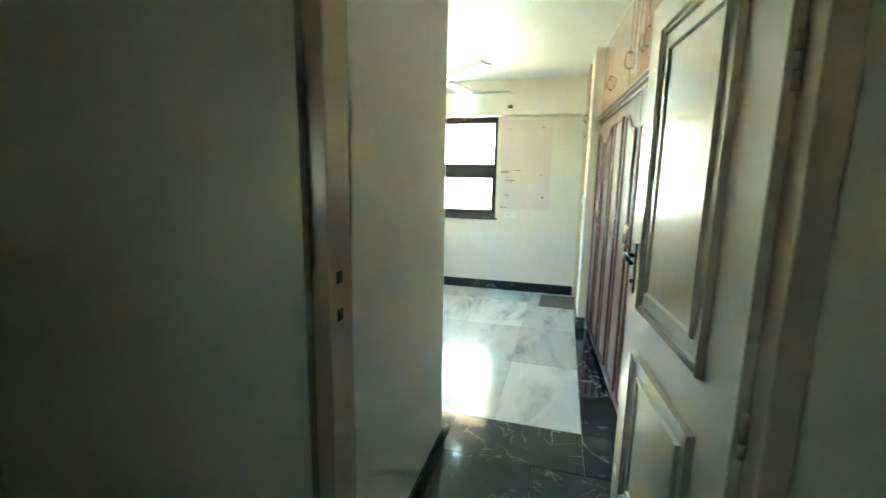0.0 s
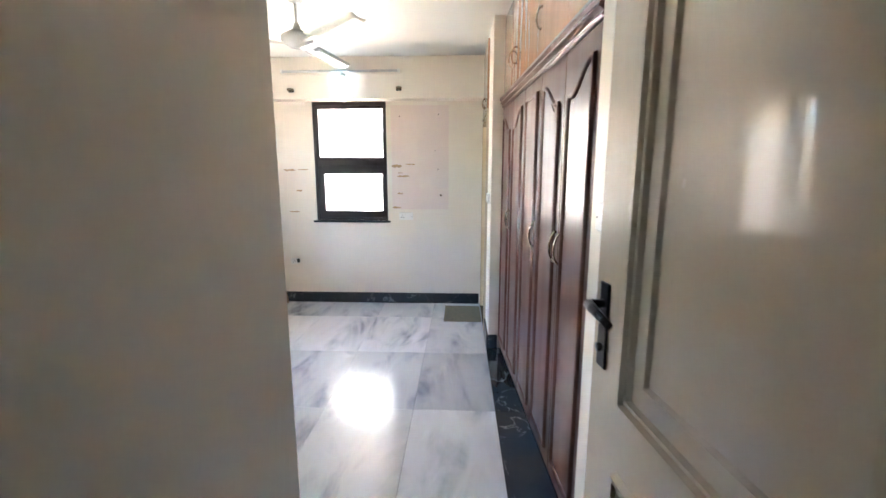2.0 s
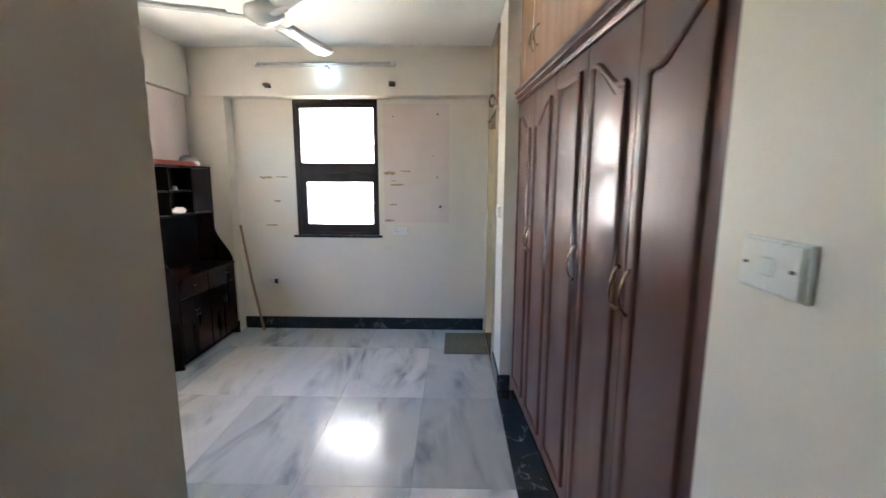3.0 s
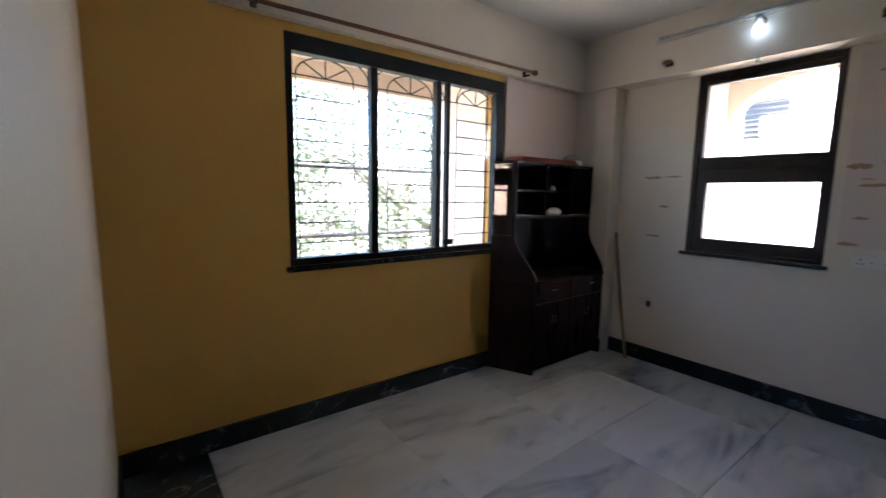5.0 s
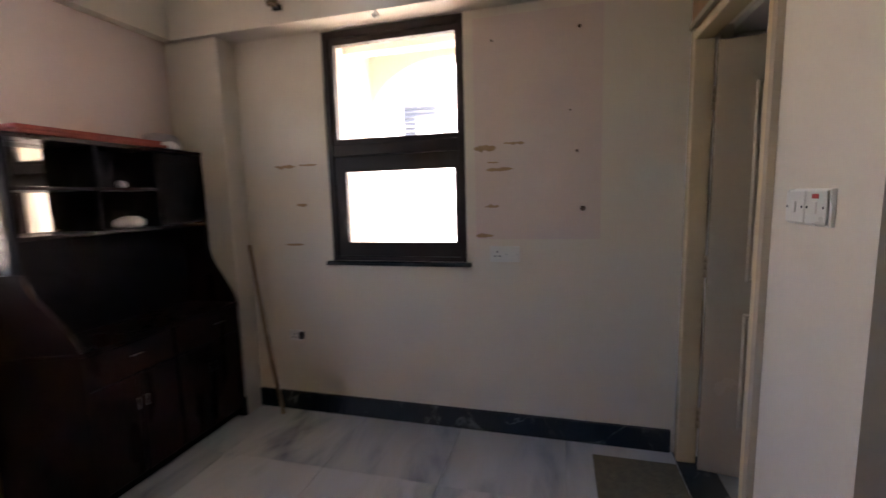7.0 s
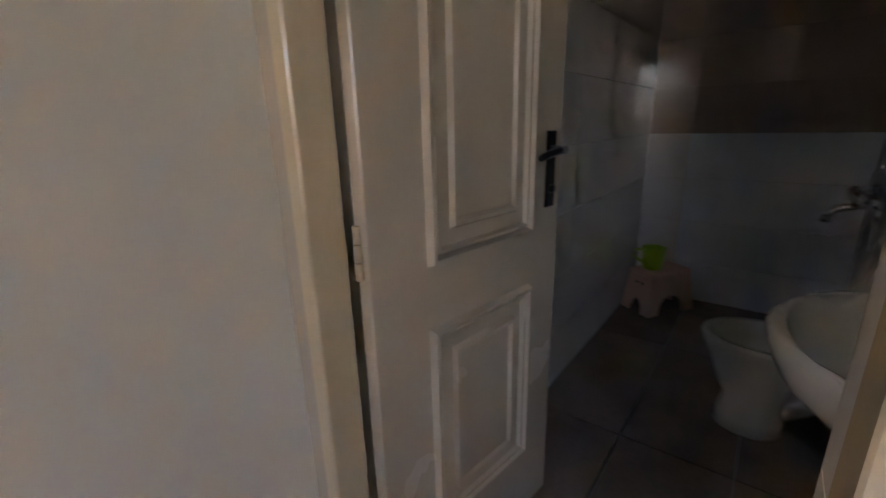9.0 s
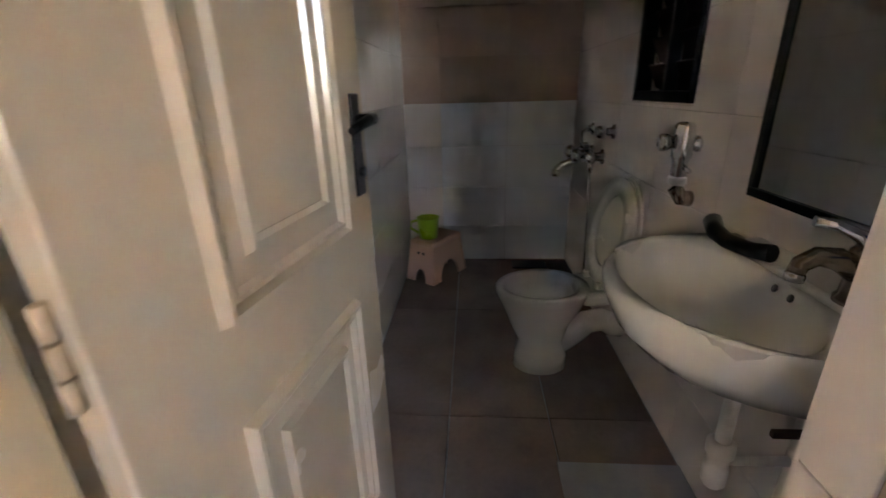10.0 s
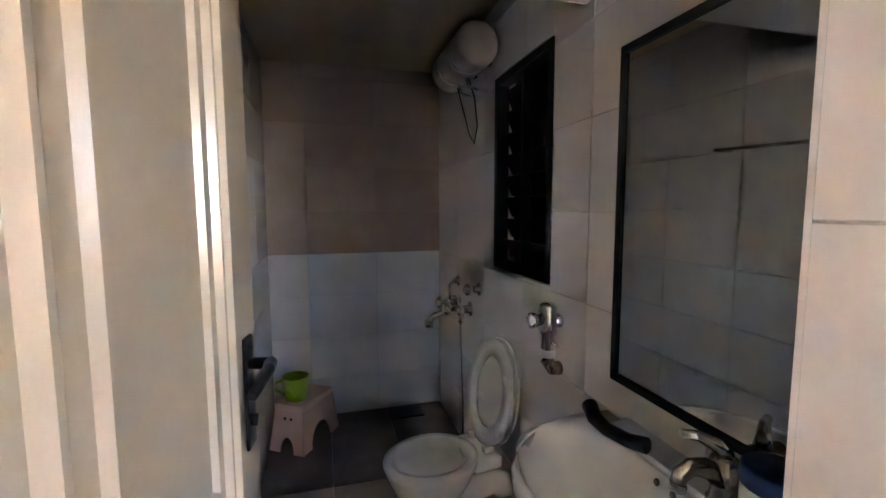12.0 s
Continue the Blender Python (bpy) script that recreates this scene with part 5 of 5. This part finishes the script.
# ---- outside ----
GZ = -3.6
bm = bmesh.new()
boxes(bm, (-400, 400, -400, 400, GZ - 0.5, GZ))
structure("ground", bm, SOIL, "dry bare earth between the houses", "ground")
structure("balcony_fin", box(-3.10, XL - 0.202, 4.96, 5.12, GZ, 3.2), OUTWALL, "cream rendered fin wall outside the wide window", "wall")
structure("window_hood", box(-3.20, XL - 0.202, 2.2, 5.12, 2.42, 2.54), OUTWALL, "cream rendered hood slab above the wide window", "hood")
structure("hood_fascia", box(-3.20, -3.10, 2.2, 4.958, 2.27, 2.419), OUTWALL, "cream rendered edge beam of the window hood", "beam")
for z in (1.07, 1.62):
    tagged(part("outer_rail", rod([(-3.08, 2.3, z), (-3.08, 4.958, z)], 0.014, 8), GREYRAIL), "grey steel rail outside the wide window", "rail", group="rails outside the window")

# balcony beyond the small window: a side wall, a beam and a wide low arch
AX0, AX1, AZ0, AZ1 = -1.488, 0.75, 2.06, 2.49
curve = [(AX0 + 0.62 * (1 - math.cos(math.pi / 2 * i / 12)), AZ0 + (AZ1 - AZ0) * math.sin(math.pi / 2 * i / 12)) for i in range(13)]
curve += [(AX1 - 0.62 * (1 - math.sin(math.pi / 2 * i / 12)), AZ0 + (AZ1 - AZ0) * math.cos(math.pi / 2 * i / 12)) for i in range(13)]
structure("balcony_arch", prism([(-1.66, -0.3), (AX0, -0.3)] + curve + [(AX1, -0.3), (1.4, -0.3), (1.4, 3.0), (-1.66, 3.0)], 7.20, 7.38, "y"), OUTWALL, "cream rendered balcony wall with a wide low arch", "wall")
structure("balcony_side", box(-1.66, -1.50, YF + 0.222, 7.198, -0.3, 3.0), OUTWALL, "cream rendered balcony side wall", "wall")
structure("balcony_floor", box(-1.66, 1.4, YF + 0.222, 7.38, -0.5, -0.302), OUTWALL, "cream balcony floor slab", "slab")
# Out of view; put here to keep the balcony walls from washing out.
structure("balcony_roof", box(-1.66, 1.4, YF + 0.222, 7.38, 3.001, 3.15), OUTWALL, "unseen cream balcony roof slab that shades the arch", "slab")
structure("balcony_beam", box(-1.499, 1.4, 6.72, 6.84, 2.432, 2.999), OUTWALL, "cream rendered balcony beam", "beam")
structure("house_wall_north", boxes(bmesh.new(), (XL - 0.2, 4.0, YF + 0.201, YF + 0.22, GZ, -0.051), (XL - 0.2, 4.0, YF + 0.201, YF + 0.22, 2.95, 3.3)), OUTPALE, "pale rendered outer wall of the house", "wall")

house = thing("apartment_house", "pale rendered apartment house across the yard", "house")
part("wall", box(-9, 9, 13.0, 18, GZ, 9.0), OUTPALE, house)
part("roof", box(-9.2, 9.2, 12.8, 18.2, 9.0, 9.3), OUTPALE, house)
for fz in (-2.6, 2.60, 6.0):
    for fx in (-6.2, -2.895, 1.4, 5.0):
        w = part("window", box(fx - 0.42, fx + 0.42, 12.93, 12.999, fz, fz + 0.80, 0.01), OUTPALE, house)
        part("pane", box(fx - 0.37, fx + 0.37, 12.915, 12.929, fz + 0.04, fz + 0.76), DARKPANE, w)
        part("hood", box(fx - 0.55, fx + 0.55, 12.6, 12.999, fz + 0.98, fz + 1.05), OUTPALE, w)
        for k in range(7):
            part("window_bar", rod([(fx - 0.38, 12.90, fz + 0.09 + k * 0.105), (fx + 0.4, 12.90, fz + 0.09 + k * 0.105)], 0.014, 5), GREYRAIL, w)


part("cooler_box", box(-2.87, -2.40, 12.55, 12.89, 2.62, 3.01, 0.02, 2), PLASTIC, house, "white cooling box before the window")


def tree(x, y, h, spread, seed, leaves=6500):
    """A tapered trunk with forking limbs and a crown of many small leaves in loose clumps."""
    rnd = random.Random(seed)
    t = thing("tree", "leafy green tree in the yard with thin trunk", "tree", pose(x, y, GZ), "trees in the yard")
    lean = (rnd.uniform(-0.3, 0.3), rnd.uniform(-0.3, 0.3))
    bm = rod([(lean[0] * u, lean[1] * u, h * 0.75 * u) for u in (0, 0.25, 0.5, 0.75, 1)], 0.15, 9, taper=[0.19, 0.15, 0.12, 0.08, 0.03])
    tips = []
    for i in range(16):
        a, s = rnd.uniform(0, 6.28), rnd.uniform(0.28, 0.72)
        b = Vector((lean[0] * s, lean[1] * s, h * 0.75 * s / 0.75 * 0.75))
        l = spread * rnd.uniform(0.6, 1.05)
        e = b + Vector((math.cos(a) * l, math.sin(a) * l, l * rnd.uniform(0.2, 0.8)))
        mid = (b + e) / 2 + Vector((0, 0, 0.15 * l))
        rod([b, mid, e], 0.04, 6, bm, taper=[0.06, 0.035, 0.012])
        tips += [e, mid, (mid + e) / 2 + Vector((rnd.gauss(0, 0.2), rnd.gauss(0, 0.2), 0.2))]
    part("trunk", bm, BARK, t)
    tips += [Vector((lean[0] + rnd.gauss(0, spread * 0.4), lean[1] + rnd.gauss(0, spread * 0.4), h * rnd.uniform(0.40, 1.0))) for _ in range(40)]
    verts, faces = [], []
    for i in range(leaves):
        c = tips[i % len(tips)]
        p = c + Vector((rnd.gauss(0, 0.34), rnd.gauss(0, 0.34), rnd.gauss(0, 0.28)))
        q = Euler((rnd.uniform(-0.9, 0.9), rnd.uniform(-0.9, 0.9), rnd.uniform(0, 6.28)))
        m = q.to_matrix()
        L, W = rnd.uniform(0.08, 0.15), rnd.uniform(0.028, 0.05)
        k = len(verts)
        verts += [tuple(p + m @ Vector(v)) for v in ((0, 0, 0), (L * 0.5, W, 0.012), (L, 0, -0.01), (L * 0.5, -W, 0.012))]
        faces += [(k, k + 1, k + 2), (k, k + 2, k + 3)]
    me = bpy.data.meshes.new("crown")
    me.from_pydata(verts, [], faces)
    me.materials.append(LEAF)
    cr = new("crown", me)
    cr.parent = t


tree(-7.2, 4.2, 7.5, 2.3, 1)
tree(-8.4, 7.6, 8.5, 2.6, 2)
tree(-6.6, 1.2, 7.0, 2.2, 3)
tree(-10.5, 10.5, 9.0, 2.8, 4)
tree(-11.0, 5.6, 9.0, 2.8, 5)
tree(-8.6, -1.6, 7.5, 2.6, 6)
tree(-7.6, 10.4, 8.0, 2.6, 7)
structure("yard_wall", box(-17.0, -16.8, -20, 40, GZ, 2.0), OUTPALE, "pale rendered far house wall behind the trees", "wall")
